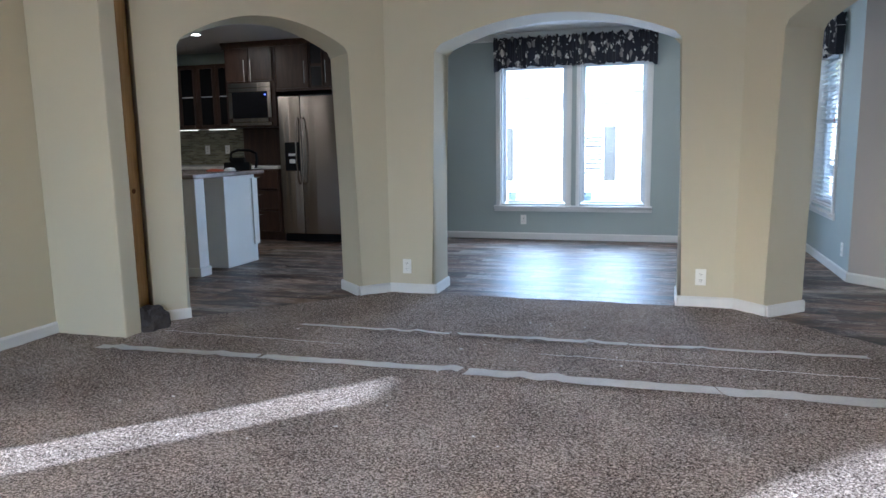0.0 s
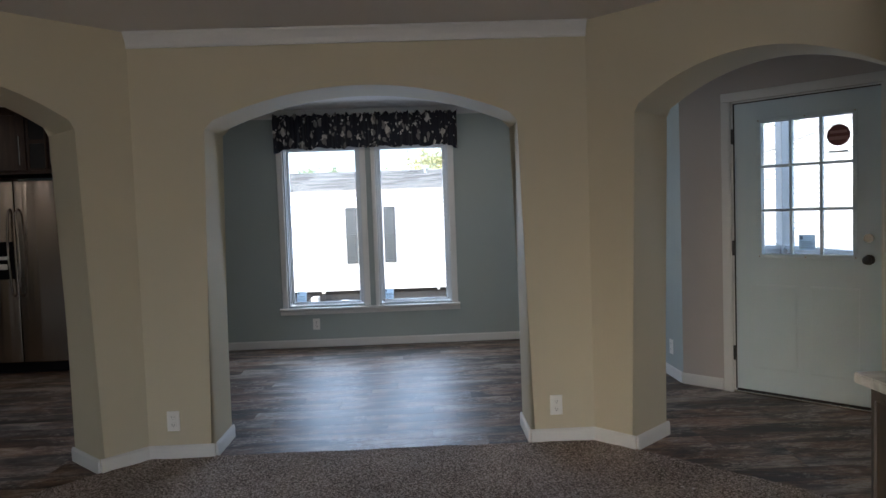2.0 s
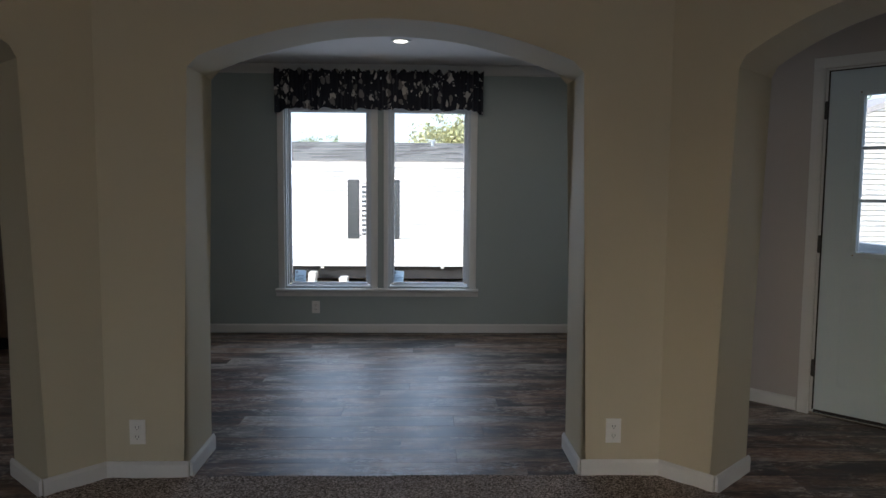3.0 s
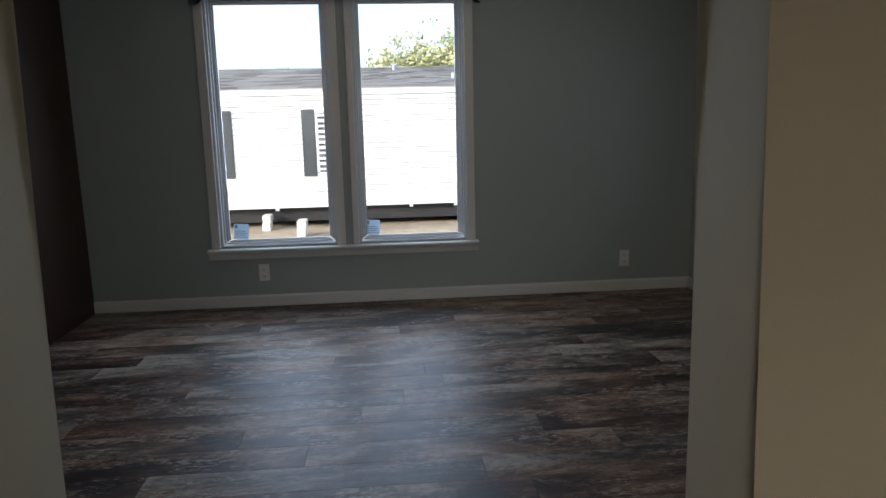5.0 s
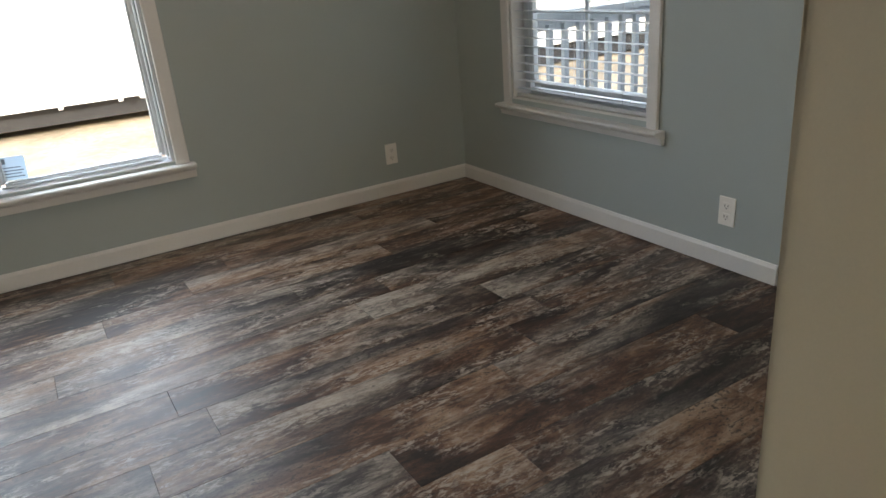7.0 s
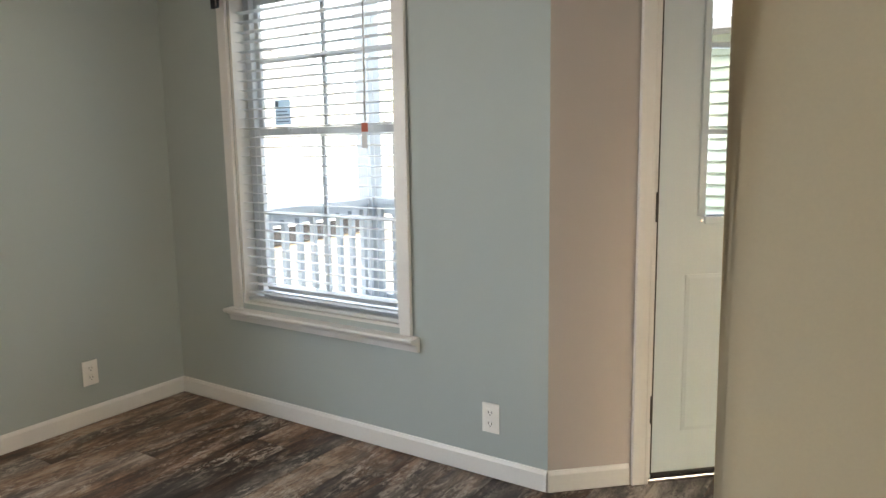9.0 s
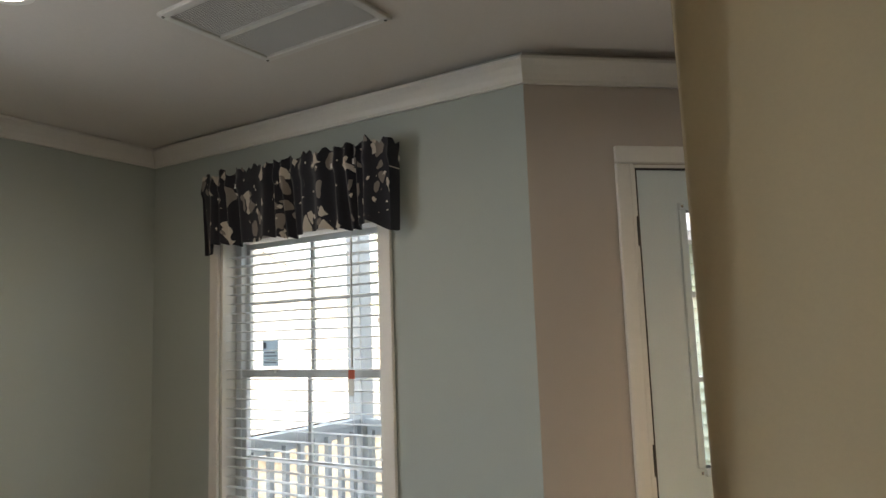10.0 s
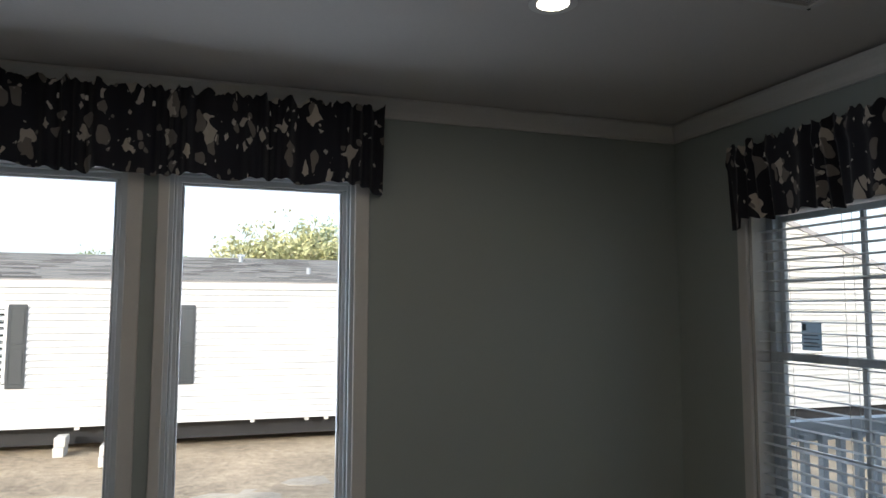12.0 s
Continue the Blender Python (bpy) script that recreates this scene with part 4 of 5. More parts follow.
def outlet(m, label):
    o = thing("wall_outlet", label, "outlet", m, group="wall outlets")
    part("cover_plate", boxes((-0.036, -0.006, 0, 0.036, 0, 0.116), bevel=0.003), PLASTIC, o)
    for z in (0.036, 0.080):
        r = part("socket", boxes((-0.017, -0.0085, z - 0.014, 0.017, -0.006, z + 0.014), bevel=0.002), PLASTIC, o)
        part("slots", boxes((-0.008, -0.0092, z - 0.003, -0.0055, -0.0085, z + 0.007), (0.0055, -0.0092, z - 0.003, 0.008, -0.0085, z + 0.006), (-0.002, -0.0092, z - 0.011, 0.002, -0.0085, z - 0.007)), DARKGAP, r)
    return o


OUT = "white duplex wall outlet above the baseboard"
outlet(pose(-1.18, 0, 0.165), OUT)
outlet(pose(1.003, 0, 0.165), OUT)
outlet(pose(-0.865, BACK, 0.185), OUT)
outlet(pose(1.70, BACK, 0.185), OUT)
outlet(pose(SIDE, 1.425, 0.18, 0, 0, -90), OUT)

# ---- open stud gap ----
for x0, y0, x1, y1 in ((-2.66, -1.512, -2.622, -1.425), (-2.645, -1.415, -2.607, -1.33), (-2.66, -1.322, -2.622, -1.236)):
    s = tagged(new("wall_stud", mesh("wall_stud", boxes((x0, y0, 0.0, x1, y1, HL), bevel=0.003, seg=1), PINE)), "bare yellow pine stud in the open wall gap", "stud", "bare wall studs")
knot = mesh("knot", disc(0.017, 0.0, 0.002, 14), mat("pine_knot", (0.13, 0.05, 0.02), 0.7, vary=0.3, scale=60))
for k, (y, z) in enumerate(((-1.45, 0.38), (-1.40, 1.42), (-1.36, 1.83), (-1.29, 0.9), (-1.47, 2.0))):
    ob = new("wood_knot", knot)
    ob.parent = bpy.data.objects[("wall_stud", "wall_stud.001", "wall_stud.001", "wall_stud.002", "wall_stud")[k]]
    ob.matrix_basis = pose((-2.621, -2.606, -2.606, -2.621, -2.621)[k], y, z, 0, 90, 0)
setting("wall_gap_back", boxes((-2.78, -1.518, 0, -2.70, -1.0, HL)), PINE, "bare wooden board behind the stud gap", category="wall")


def scrap(m, sx, sy, sz, seed, mt, name, label, cat):
    """A lump of folded material."""
    bm = bmesh.new()
    bmesh.ops.create_icosphere(bm, subdivisions=4, radius=1)
    for v in bm.verts:
        f = 1 + 0.32 * noise.noise(v.co * 2.2 + Vector((seed, 0, 0))) + 0.14 * noise.noise(v.co * 6 + Vector((0, seed, 0)))
        v.co = Vector((v.co.x * sx * f, v.co.y * sy * f, max(v.co.z, -0.25) * sz * f))
    ob = new(name, mesh(name, bm, mt, smooth=True))
    ob.matrix_basis = m
    return tagged(ob, label, cat)


scrap(pose(-2.47, -1.40, 0.03), 0.10, 0.13, 0.12, 4.0, mat("dark_carpet_back", (0.060, 0.048, 0.042), 0.95, vary=0.35, scale=14, fine=120, bump=0.6, dist=0.006), "carpet_scrap", "folded dark brown carpet scrap in the stud gap", "carpet")

# ---- seam paper and bits on the carpet ----


def seam_strip(x0, y0, x1, y1, w, seed):
    """A wrinkled strip of white seam paper lying on the pile."""
    rnd = random.Random(seed)
    n = max(8, int((x1 - x0) / 0.035))
    kinks = [(rnd.uniform(0, 1), rnd.uniform(0.004, 0.014)) for _ in range(max(2, int((x1 - x0) / 0.45)))]
    bm = bmesh.new()
    rows = []
    for i in range(n + 1):
        u = i / n
        x, y = x0 + (x1 - x0) * u, y0 + (y1 - y0) * u + 0.010 * noise.noise(Vector((u * 5 + seed, seed, 0)))
        lift = sum(h * math.exp(-((u - c) * (x1 - x0) / 0.03) ** 2) for c, h in kinks)
        ww = w * (1 + 0.12 * noise.noise(Vector((u * 9, seed * 2.0, 3))))
        end = 0.02 * rnd.uniform(-1, 1) if i in (0, n) else 0
        row = []
        for j in range(5):
            v = j / 4 - 0.5
            z = 0.021 + lift + 0.004 * noise.noise(Vector((x * 11, v * 3, seed))) + 0.004 * abs(v)
            row.append(bm.verts.new((x + end * v * 2, y + v * ww, z)))
        rows.append(row)
    for a, b in zip(rows, rows[1:]):
        for j in range(4):
            bm.faces.new((a[j], b[j], b[j + 1], a[j + 1]))
    bmesh.ops.solidify(bm, geom=bm.faces[:], thickness=0.0012)
    ob = new("seam_strip", mesh("seam_strip", bm, PAPER, smooth=True))
    return tagged(ob, "wrinkled white seam paper strip lying across the carpet", "paper strip", "seam paper strips")


for k, s in enumerate(((-2.45, -1.88, -1.40, -1.82, 0.075), (-1.385, -1.82, -0.245, -1.775, 0.080), (-0.21, -1.79, 1.00, -1.77, 0.105), (1.005, -1.77, 1.83, -1.755, 0.105),
                       (-1.50, -1.13, -0.50, -1.125, 0.038), (-0.44, -1.115, 0.56, -1.10, 0.052), (0.57, -1.10, 1.79, -1.05, 0.045))):
    seam_strip(*s, k + 1)


def thread(x0, x1, y, seed):
    pts = [(x0 + (x1 - x0) * k / 40, y + 0.012 * noise.noise(Vector((k * 0.25, seed, 0))), 0.021 + 0.003 * noise.noise(Vector((k * 0.9, seed, 5)))) for k in range(41)]
    return tagged(new("loose_thread", mesh("loose_thread", tube(bmesh.new(), pts, 0.0011, 5), PAPER)), "thin pale loose thread along a carpet seam", "thread", "loose carpet threads")


thread(-2.30, -1.05, -1.48, 1)
thread(0.10, 1.75, -1.40, 2)
rnd = random.Random(11)
for k in range(46):
    bm = bmesh.new()
    bmesh.ops.create_icosphere(bm, subdivisions=1, radius=1)
    for v in bm.verts:
        v.co *= rnd.uniform(0.6, 1.2)
    ob = new("carpet_bit", mesh("carpet_bit", bm, PAPER))
    s = rnd.uniform(0.003, 0.008)
    ob.matrix_basis = pose(rnd.uniform(-1.7, 1.8), rnd.uniform(-3.4, -0.7), 0.022, 0, 0, rnd.uniform(0, 360)) @ Matrix.Diagonal((s * 1.7, s, s * 0.5, 1))
    tagged(ob, "small white scrap lying on the carpet", "scrap", "white scraps on the carpet")

# ---- ceiling fittings ----


def downlight(x, y, z, watts):
    d = thing("ceiling_light", "round recessed ceiling downlight, switched on", "ceiling light", pose(x, y, z), group="recessed downlights")
    part("trim_ring", disc(0.074, -0.005, 0.0, 36, 0.050), PLASTIC, d)
    part("lens", disc(0.050, -0.003, -0.001, 36), LAMP, d, "glowing lens")
    lamp = new("bulb", bpy.data.lights.new("bulb", "AREA"))
    lamp.data.shape, lamp.data.size, lamp.data.energy, lamp.data.color = "DISK", 0.098, watts, (1.0, 0.80, 0.56)
    lamp.parent, lamp.matrix_basis = d, pose(0, 0, -0.012)
    return d


downlight(0.944, 2.145, H, 0.8)
downlight(-0.056, 2.24, H, 0.8)
downlight(-4.36, 1.87, H, 0.6)
downlight(-4.35, 0.40, H, 0.6)
downlight(-4.63, 1.00, H, 0.6)

vent = thing("ceiling_vent", "white return-air ceiling grille with two louvred panels", "air vent", pose(1.262, 1.389, H))
VW, VL = 0.44, 0.54
part("backing", boxes((0.02, 0.02, -0.004, VW - 0.02, VL - 0.02, -0.002)), mat("vent_grey", (0.09, 0.09, 0.088), 0.8, vary=0.05), vent, "dark grey sheet behind the louvres")
part("frame", boxes((0, 0, -0.014, 0.028, VL, 0), (VW - 0.028, 0, -0.014, VW, VL, 0), (0.028, 0, -0.014, VW - 0.028, 0.028, 0), (0.028, VL - 0.028, -0.014, VW - 0.028, VL, 0), bevel=0.003, seg=1), TRIM, vent)
part("centre_bar", boxes((VW / 2 - 0.009, 0.028, -0.014, VW / 2 + 0.009, VL - 0.028, -0.002)), TRIM, vent)
louvre = mesh("slat", boxes((-0.0012, 0.028, -0.0095, 0.0012, VL - 0.028, -0.0080)), TRIM)
for k in range(56):
    x = 0.034 + k * 0.0067
    if abs(x - VW / 2) > 0.014 and x < VW - 0.032:
        s = new("slat", louvre)
        s.parent, s.matrix_basis = vent, pose(x, 0, 0)
for x, y in ((0.014, 0.014), (VW - 0.014, 0.014), (0.014, VL - 0.014), (VW - 0.014, VL - 0.014)):
    ob = new("screw", screw)
    ob.parent, ob.matrix_basis = vent, pose(x, y, -0.012, -90, 0, 0)

# ---- cabinets ----


def shaker(w, h, rail=0.058, thick=0.019):
    """A flat door with a recessed centre; local x across, front at y = 0."""
    bm = boxes((0, 0, 0, w, thick, h))
    f = min(bm.faces, key=lambda q: q.calc_center_median().y)
    bmesh.ops.inset_region(bm, faces=[f], thickness=rail, depth=0.0)
    bmesh.ops.inset_region(bm, faces=[f], thickness=0.004, depth=-0.008)
    return bm


def bar_handle(x, y, z, length, upright=True):
    bm = bmesh.new()
    d = Vector((0, 0, 1)) if upright else Vector((1, 0, 0))
    p = Vector((x, y - 0.03, z))
    tube(bm, [p - d * length / 2, p + d * length / 2], 0.006, 10)
    for s in (-0.36, 0.36):
        q = p + d * length * s
        tube(bm, [q, q + Vector((0, 0.03, 0))], 0.0045, 8)
    return bm


def cabinet(name, label, m, w, d, z0, z1, doors, wood_mat, category="cabinet", kick=0.0):
    """A cabinet unit: body plus doors (x0, z0, x1, z1, handle x, handle z, handle length, upright); front at y = 0."""
    c = thing(name, label, category, m)
    dims = [(0, 0.0, z0 + kick, w, d, z1)]
    if kick:
        dims.append((0.0, 0.06, z0, w, d, z0 + kick))
    part("body", boxes(*dims), wood_mat, c)
    for x0, a, x1, b, hx, hz, hl, up in doors:
        dr = part("door" if up else "drawer", shaker(x1 - x0, b - a), wood_mat, c)
        dr.matrix_basis = pose(x0, -0.019, a)
        if hl:
            part("handle", bar_handle(hx - x0, 0, hz - a, hl, up), CHROME, dr, "brushed steel bar handle")
    return c


# entertainment cabinet on the living room's right wall
MC = pose(1.90, -1.45, 0.0, 0, 0, -90)
end = cabinet("media_base_cabinet", "grey-brown wooden base cabinet with one shaker door", MC, 0.60, 0.645, 0.0, 0.66, [(0.045, 0.06, 0.53, 0.615, 0.455, 0.445, 0.33, True)], CAB)
part("corner_stile", boxes((0.602, -0.004, 0.0, 0.612, 0.125, 0.66)), CAB, end, "paler vertical end board")
cabinet("media_base_cabinet", "grey-brown wooden base cabinet set back beside the end unit", pose(2.035, -2.064, 0.0, 0, 0, -90), 2.0, 0.51, 0.0, 0.66, [(0.05, 0.06, 0.62, 0.615, 0.5, 0.4, 0.33, True), (0.66, 0.06, 1.28, 0.615, 0.8, 0.4, 0.33, True), (1.32, 0.06, 1.95, 0.615, 1.8, 0.4, 0.33, True)], CAB)
bm = prism([(2.55, -4.10), (2.55, -1.40), (1.870, -1.40), (1.860, -1.41), (1.860, -2.05), (1.905, -2.10), (1.995, -2.12), (1.995, -4.10)][::-1], 0.661, 0.70)
bmesh.ops.recalc_face_normals(bm, faces=bm.faces[:])
bmesh.ops.bevel(bm, geom=bm.edges[:], offset=0.005, segments=2, affect="EDGES")
tagged(new("media_countertop", mesh("media_countertop", bm, STONE)), "pale mottled stone-look countertop over the media cabinets", "countertop")
tower = thing("shelf_tower", "tall grey-brown open bookshelf standing on the countertop", "bookshelf", pose(2.045, -1.385, 0.70, 0, 0, -90))
TW, TH, TD = 0.70, 1.695, 0.50
part("side_panel", boxes((0, 0.02, 0, 0.018, TD, TH)), CAB_SHADE, tower)
part("side_panel", boxes((TW - 0.018, 0.02, 0, TW, TD, TH)), CAB_SHADE, tower)
part("back_panel", boxes((0.018, TD - 0.012, 0, TW - 0.018, TD - 0.004, TH)), CAB_SHADE, tower, "back panel in shade-darkened wood")
part("stile", boxes((0, 0, 0, 0.045, 0.019, TH), bevel=0.001, seg=1), CAB, tower)
part("stile", boxes((0.47, 0, 0, TW, 0.019, TH), bevel=0.001, seg=1), CAB, tower)
for z in (0.03, 0.385, 0.77, 1.155, 1.56):
    part("rail", boxes((0.046, 0.001, z, 0.469, 0.019, z + (0.05 if z < 1.5 else 0.135)), bevel=0.001, seg=1), CAB, tower)
    part("shelf", boxes((0.019, 0.02, z + 0.028, TW - 0.019, TD - 0.013, z + 0.047)), CAB_SHADE, tower)
scrap(pose(2.05, -2.09, 0.716), 0.085, 0.15, 0.055, 9.0, PLASTICWRAP, "plastic_bag", "crumpled clear plastic bag lying on the countertop", "bag")

# kitchen run along the back wall
KF = 2.60
FX0, FX1, FS = -3.745, -2.875, -3.445
cabinet("pantry_cabinet", "tall dark brown wooden pantry cabinet beside the refrigerator", pose(-2.862, KF - 0.06, 0), 0.842, BACK - KF + 0.055, 0.0, H - 0.005, [(0.02, 0.12, 0.82, 1.35, 0.09, 1.1, 0.3, True), (0.02, 1.38, 0.82, 2.40, 0.09, 1.6, 0.3, True)], CHERRY, kick=0.1)
bridge = cabinet("bridge_cabinet", "dark brown wall cabinet over the refrigerator with open cubbies", pose(-3.80, KF, 0), 0.93, BACK - KF - 0.005, 1.84, H - 0.02, [(0.02, 1.87, 0.46, 2.40, 0.42, 2.05, 0.26, True), (0.66, 1.87, 0.91, 2.40, 0.70, 2.05, 0.26, True)], CHERRY)
# flat dark panels: the shade of the open cubbies is put into colour
for z in (1.89, 2.15):
    part("cubby", boxes((0.49, -0.004, z, 0.63, -0.001, z + 0.225)), DARKGAP, bridge, "dark panel standing for a shaded open cubby")
part("cubby_frame", mitred_frame(0.49, 1.89, 0.63, 2.375, 0.02, -0.014, -0.001), CHERRY, bridge)
part("cubby_shelf", boxes((0.49, -0.014, 2.115, 0.63, -0.004, 2.15)), CHERRY, bridge)
fr = thing("refrigerator", "side-by-side stainless steel refrigerator with a black dispenser", "refrigerator", pose(0, KF, 0))
part("body", boxes((FX0 + 0.005, 0.0, 0.02, FX1 - 0.005, 0.62, 1.77)), BLACK, fr, "dark cabinet")
for x0, x1 in ((FX0, FS - 0.003), (FS + 0.003, FX1)):
    dr = part("door", boxes((x0, -0.075, 0.105, x1, -0.004, 1.775), bevel=0.012, seg=3), STEEL, fr, "brushed steel door", smooth=True)
    hx = FS - 0.035 if x0 == FX0 else FS + 0.035
    bow = 0.012 if x0 == FX0 else -0.012
    pts = [(hx, -0.075, 0.72), (hx, -0.115, 0.75), (hx - bow, -0.125, 1.05), (hx - bow, -0.125, 1.25), (hx, -0.115, 1.49), (hx, -0.075, 1.52)]
    part("handle", tube(bmesh.new(), pts, 0.011, 10), STEEL, dr, "curved steel handle", smooth=True)
disp = part("dispenser", boxes((FX0 + 0.075, -0.082, 0.88, FX0 + 0.275, -0.07, 1.225), bevel=0.006), BLACK, fr, "black water dispenser")
part("dispenser_cup", boxes((FX0 + 0.135, -0.088, 0.97, FX0 + 0.215, -0.083, 1.02), (FX0 + 0.125, -0.088, 1.06, FX0 + 0.225, -0.083, 1.09), bevel=0.002, seg=1), PLASTIC, disp, "pale lever")
part("base_grille", boxes((FX0 + 0.02, -0.05, 0.01, FX1 - 0.02, 0.0, 0.095), bevel=0.004), BLACK, fr)
tw = cabinet("oven_tower_base", "dark brown base cabinet with three drawers", pose(-4.50, KF, 0), 0.69, 0.60, 0.0, 0.90, [(0.02, 0.12, 0.67, 0.38, 0.35, 0.33, 0.2, False), (0.02, 0.40, 0.67, 0.64, 0.35, 0.58, 0.2, False), (0.02, 0.66, 0.67, 0.88, 0.35, 0.80, 0.2, False)], CHERRY, kick=0.1)
tagged(new("kitchen_countertop", mesh("kitchen_countertop", boxes((KX + 0.01, KF - 0.03, 0.902, -3.80, BACK - 0.004, 0.94), bevel=0.006), STONE)), "pale laminate kitchen countertop along the back wall", "countertop")
tagged(new("tower_back_panel", mesh("tower_back_panel", boxes((-4.50, KF + 0.32, 0.942, -3.805, KF + 0.34, 1.42)), CHERRY)), "dark wooden panel between counter and microwave", "panel")
cabinet("microwave_cabinet", "dark brown wall cabinet holding the microwave", pose(-4.50, KF, 0), 0.69, BACK - KF - 0.005, 1.42, H - 0.02, [(0.02, 1.98, 0.34, 2.42, 0.30, 2.1, 0.26, True), (0.35, 1.98, 0.67, 2.42, 0.39, 2.1, 0.26, True)], CHERRY)
mw = thing("microwave", "built-in stainless microwave with a black glass door", "microwave", pose(-4.455, KF - 0.03, 1.44))
part("steel_surround", mitred_frame(0.05, 0.09, 0.55, 0.41, 0.05, -0.004, 0.028), STEEL, mw)
part("top_band", boxes((0.0, -0.006, 0.46, 0.60, 0.028, 0.52), bevel=0.003, seg=1), STEEL, mw)
part("bottom_band", boxes((0.0, -0.006, 0.0, 0.60, 0.028, 0.038), bevel=0.003, seg=1), STEEL, mw)
part("glass_door", boxes((0.05, -0.001, 0.09, 0.55, 0.02, 0.41), bevel=0.004), BLACK, mw)
part("clock", boxes((0.51, -0.003, 0.364, 0.532, -0.001, 0.376)), BLUE, mw, "small glowing blue clock")
setting("backsplash", boxes((KX + 0.01, BACK - 0.012, 0.942, -4.51, BACK - 0.003, 1.42)), MOSAIC, "green and cream strip mosaic backsplash", category="backsplash")
for x in (-5.3, -4.98, -4.66):
    outlet(pose(x, BACK - 0.012, 1.09), "white wall outlet on the mosaic backsplash")
cabinet("base_cabinet", "dark brown kitchen base cabinets", pose(KX + 0.02, KF, 0), -4.51 - KX - 0.02, 0.6, 0.0, 0.90, [(0.02 + 0.44 * k, 0.12, 0.44 + 0.44 * k, 0.88, 0.08 + 0.44 * k, 0.7, 0.16, True) for k in range(4)], CHERRY, kick=0.1)
for k in range(3):
    g = cabinet("glass_wall_cabinet", "dark brown wall cabinet with two glass doors", pose(-5.14 - 0.58 * k, KF + 0.30, 0), 0.575, BACK - KF - 0.305, 1.42, 2.25, [], CHERRY)
    for a, b in ((0.01, 0.28), (0.295, 0.565)):
        part("door_frame", mitred_frame(a + 0.045, 1.475, b - 0.045, 2.195, 0.045, -0.019, 0.0), CHERRY, g)
        part("glass", boxes((a + 0.045, -0.010, 1.475, b - 0.045, -0.006, 2.195)), BLACK, g, "dark glass")
        part("shelf_edge", boxes((a + 0.05, -0.0125, 1.83, b - 0.05, -0.0105, 1.842)), PLASTIC, g, "pale shelf edge behind glass")
    part("light_strip", boxes((0.1, 0.06, 1.408, 0.48, 0.10, 1.418)), LED, g, "glowing under-cabinet strip")
crown(pose(-4.52, KF - 0.004, 0), 0.0, 1.66, H, 0.05, 0.07).data.materials[0] = CHERRY

# kitchen island
isl = thing("kitchen_island", "white panelled kitchen island with corner leg posts", "kitchen island", pose(0, 0, 0))
part("end_panel", boxes((-4.10, 0.69, 0.002, -3.30, 1.225, 0.90), bevel=0.004, seg=1), TRIM, isl)
part("corner_board", boxes((-3.302, 1.16, 0.18, -3.285, 1.25, 0.86)), TRIM, isl)
leg = part("leg", boxes((-3.43, 0.235, 0.085, -3.29, 0.375, 0.90), bevel=0.004, seg=1), TRIM, isl)
part("foot", boxes((-3.445, 0.22, 0.002, -3.275, 0.39, 0.085), bevel=0.005, seg=1), TRIM, leg)
leg = part("leg", boxes((-4.10, 0.235, 0.085, -3.96, 0.375, 0.90), bevel=0.004, seg=1), TRIM, isl)
part("foot", boxes((-4.115, 0.22, 0.002, -3.945, 0.39, 0.085), bevel=0.005, seg=1), TRIM, leg)
tagged(new("island_countertop", mesh("island_countertop", boxes((-4.20, 0.15, 0.902, -3.235, 1.32, 0.942), bevel=0.008), ISLTOP)), "dark mottled countertop on the island", "countertop")
tool = thing("power_tool", "black power tool with a looped handle on the island", "tool", pose(-3.38, 1.12, 0.943, 0, 0, 20))
part("tool_body", boxes((-0.16, -0.05, 0.0, 0.10, 0.05, 0.085), (-0.10, -0.04, 0.08, 0.05, 0.04, 0.13), bevel=0.012), BLACK, tool)
part("handle", tube(bmesh.new(), [(-0.10, 0, 0.10), (-0.09, 0, 0.18), (-0.02, 0, 0.205), (0.10, 0, 0.20), (0.16, 0, 0.17), (0.165, 0, 0.10), (0.15, 0, 0.02)], 0.014, 8), BLACK, tool, smooth=True)
scrap(pose(-3.55, 0.92, 0.945), 0.10, 0.05, 0.02, 2.0, RED, "paper_scrap", "crumpled red and white packaging on the island", "packaging")
scrap(pose(-3.42, 0.98, 0.945), 0.06, 0.05, 0.03, 3.0, PAPER, "paper_scrap", "crumpled white paper on the island", "packaging")

# ---- outdoors ----
GZ = -1.05
bm = bmesh.new()
bmesh.ops.create_grid(bm, x_segments=90, y_segments=90, size=1)
for v in bm.verts:
    v.co = Vector((v.co.x * abs(v.co.x) * 400, v.co.y * abs(v.co.y) * 400, 0))
    v.co.z = GZ + 0.05 * noise.noise(v.co * 0.4)
setting("ground", bm, GROUND, "trampled straw and cracked tan dirt", category="ground", smooth=True)
rnd = random.Random(5)
bm = bmesh.new()
for k in range(260):
    x, y, r = rnd.uniform(-7, 6), rnd.uniform(4.6, 11.5), rnd.uniform(0.10, 0.36)
    base = GZ + 0.05 * noise.noise(Vector((x, y, 0)) * 0.4)
    n = rnd.randint(5, 8)
    ring = [(x + r * rnd.uniform(0.7, 1.2) * math.cos(6.283 * i / n) * 1.3, y + r * rnd.uniform(0.7, 1.2) * math.sin(6.283 * i / n)) for i in range(n)]
    lo = [bm.verts.new((a, b, base - 0.03)) for a, b in ring]
    hi = [bm.verts.new((x + (a - x) * 0.93, y + (b - y) * 0.93, base + 0.018 + rnd.uniform(0, 0.012))) for a, b in ring]
    bm.faces.new(hi)
    for i in range(n):
        bm.faces.new((lo[i], lo[(i + 1) % n], hi[(i + 1) % n], hi[i]))
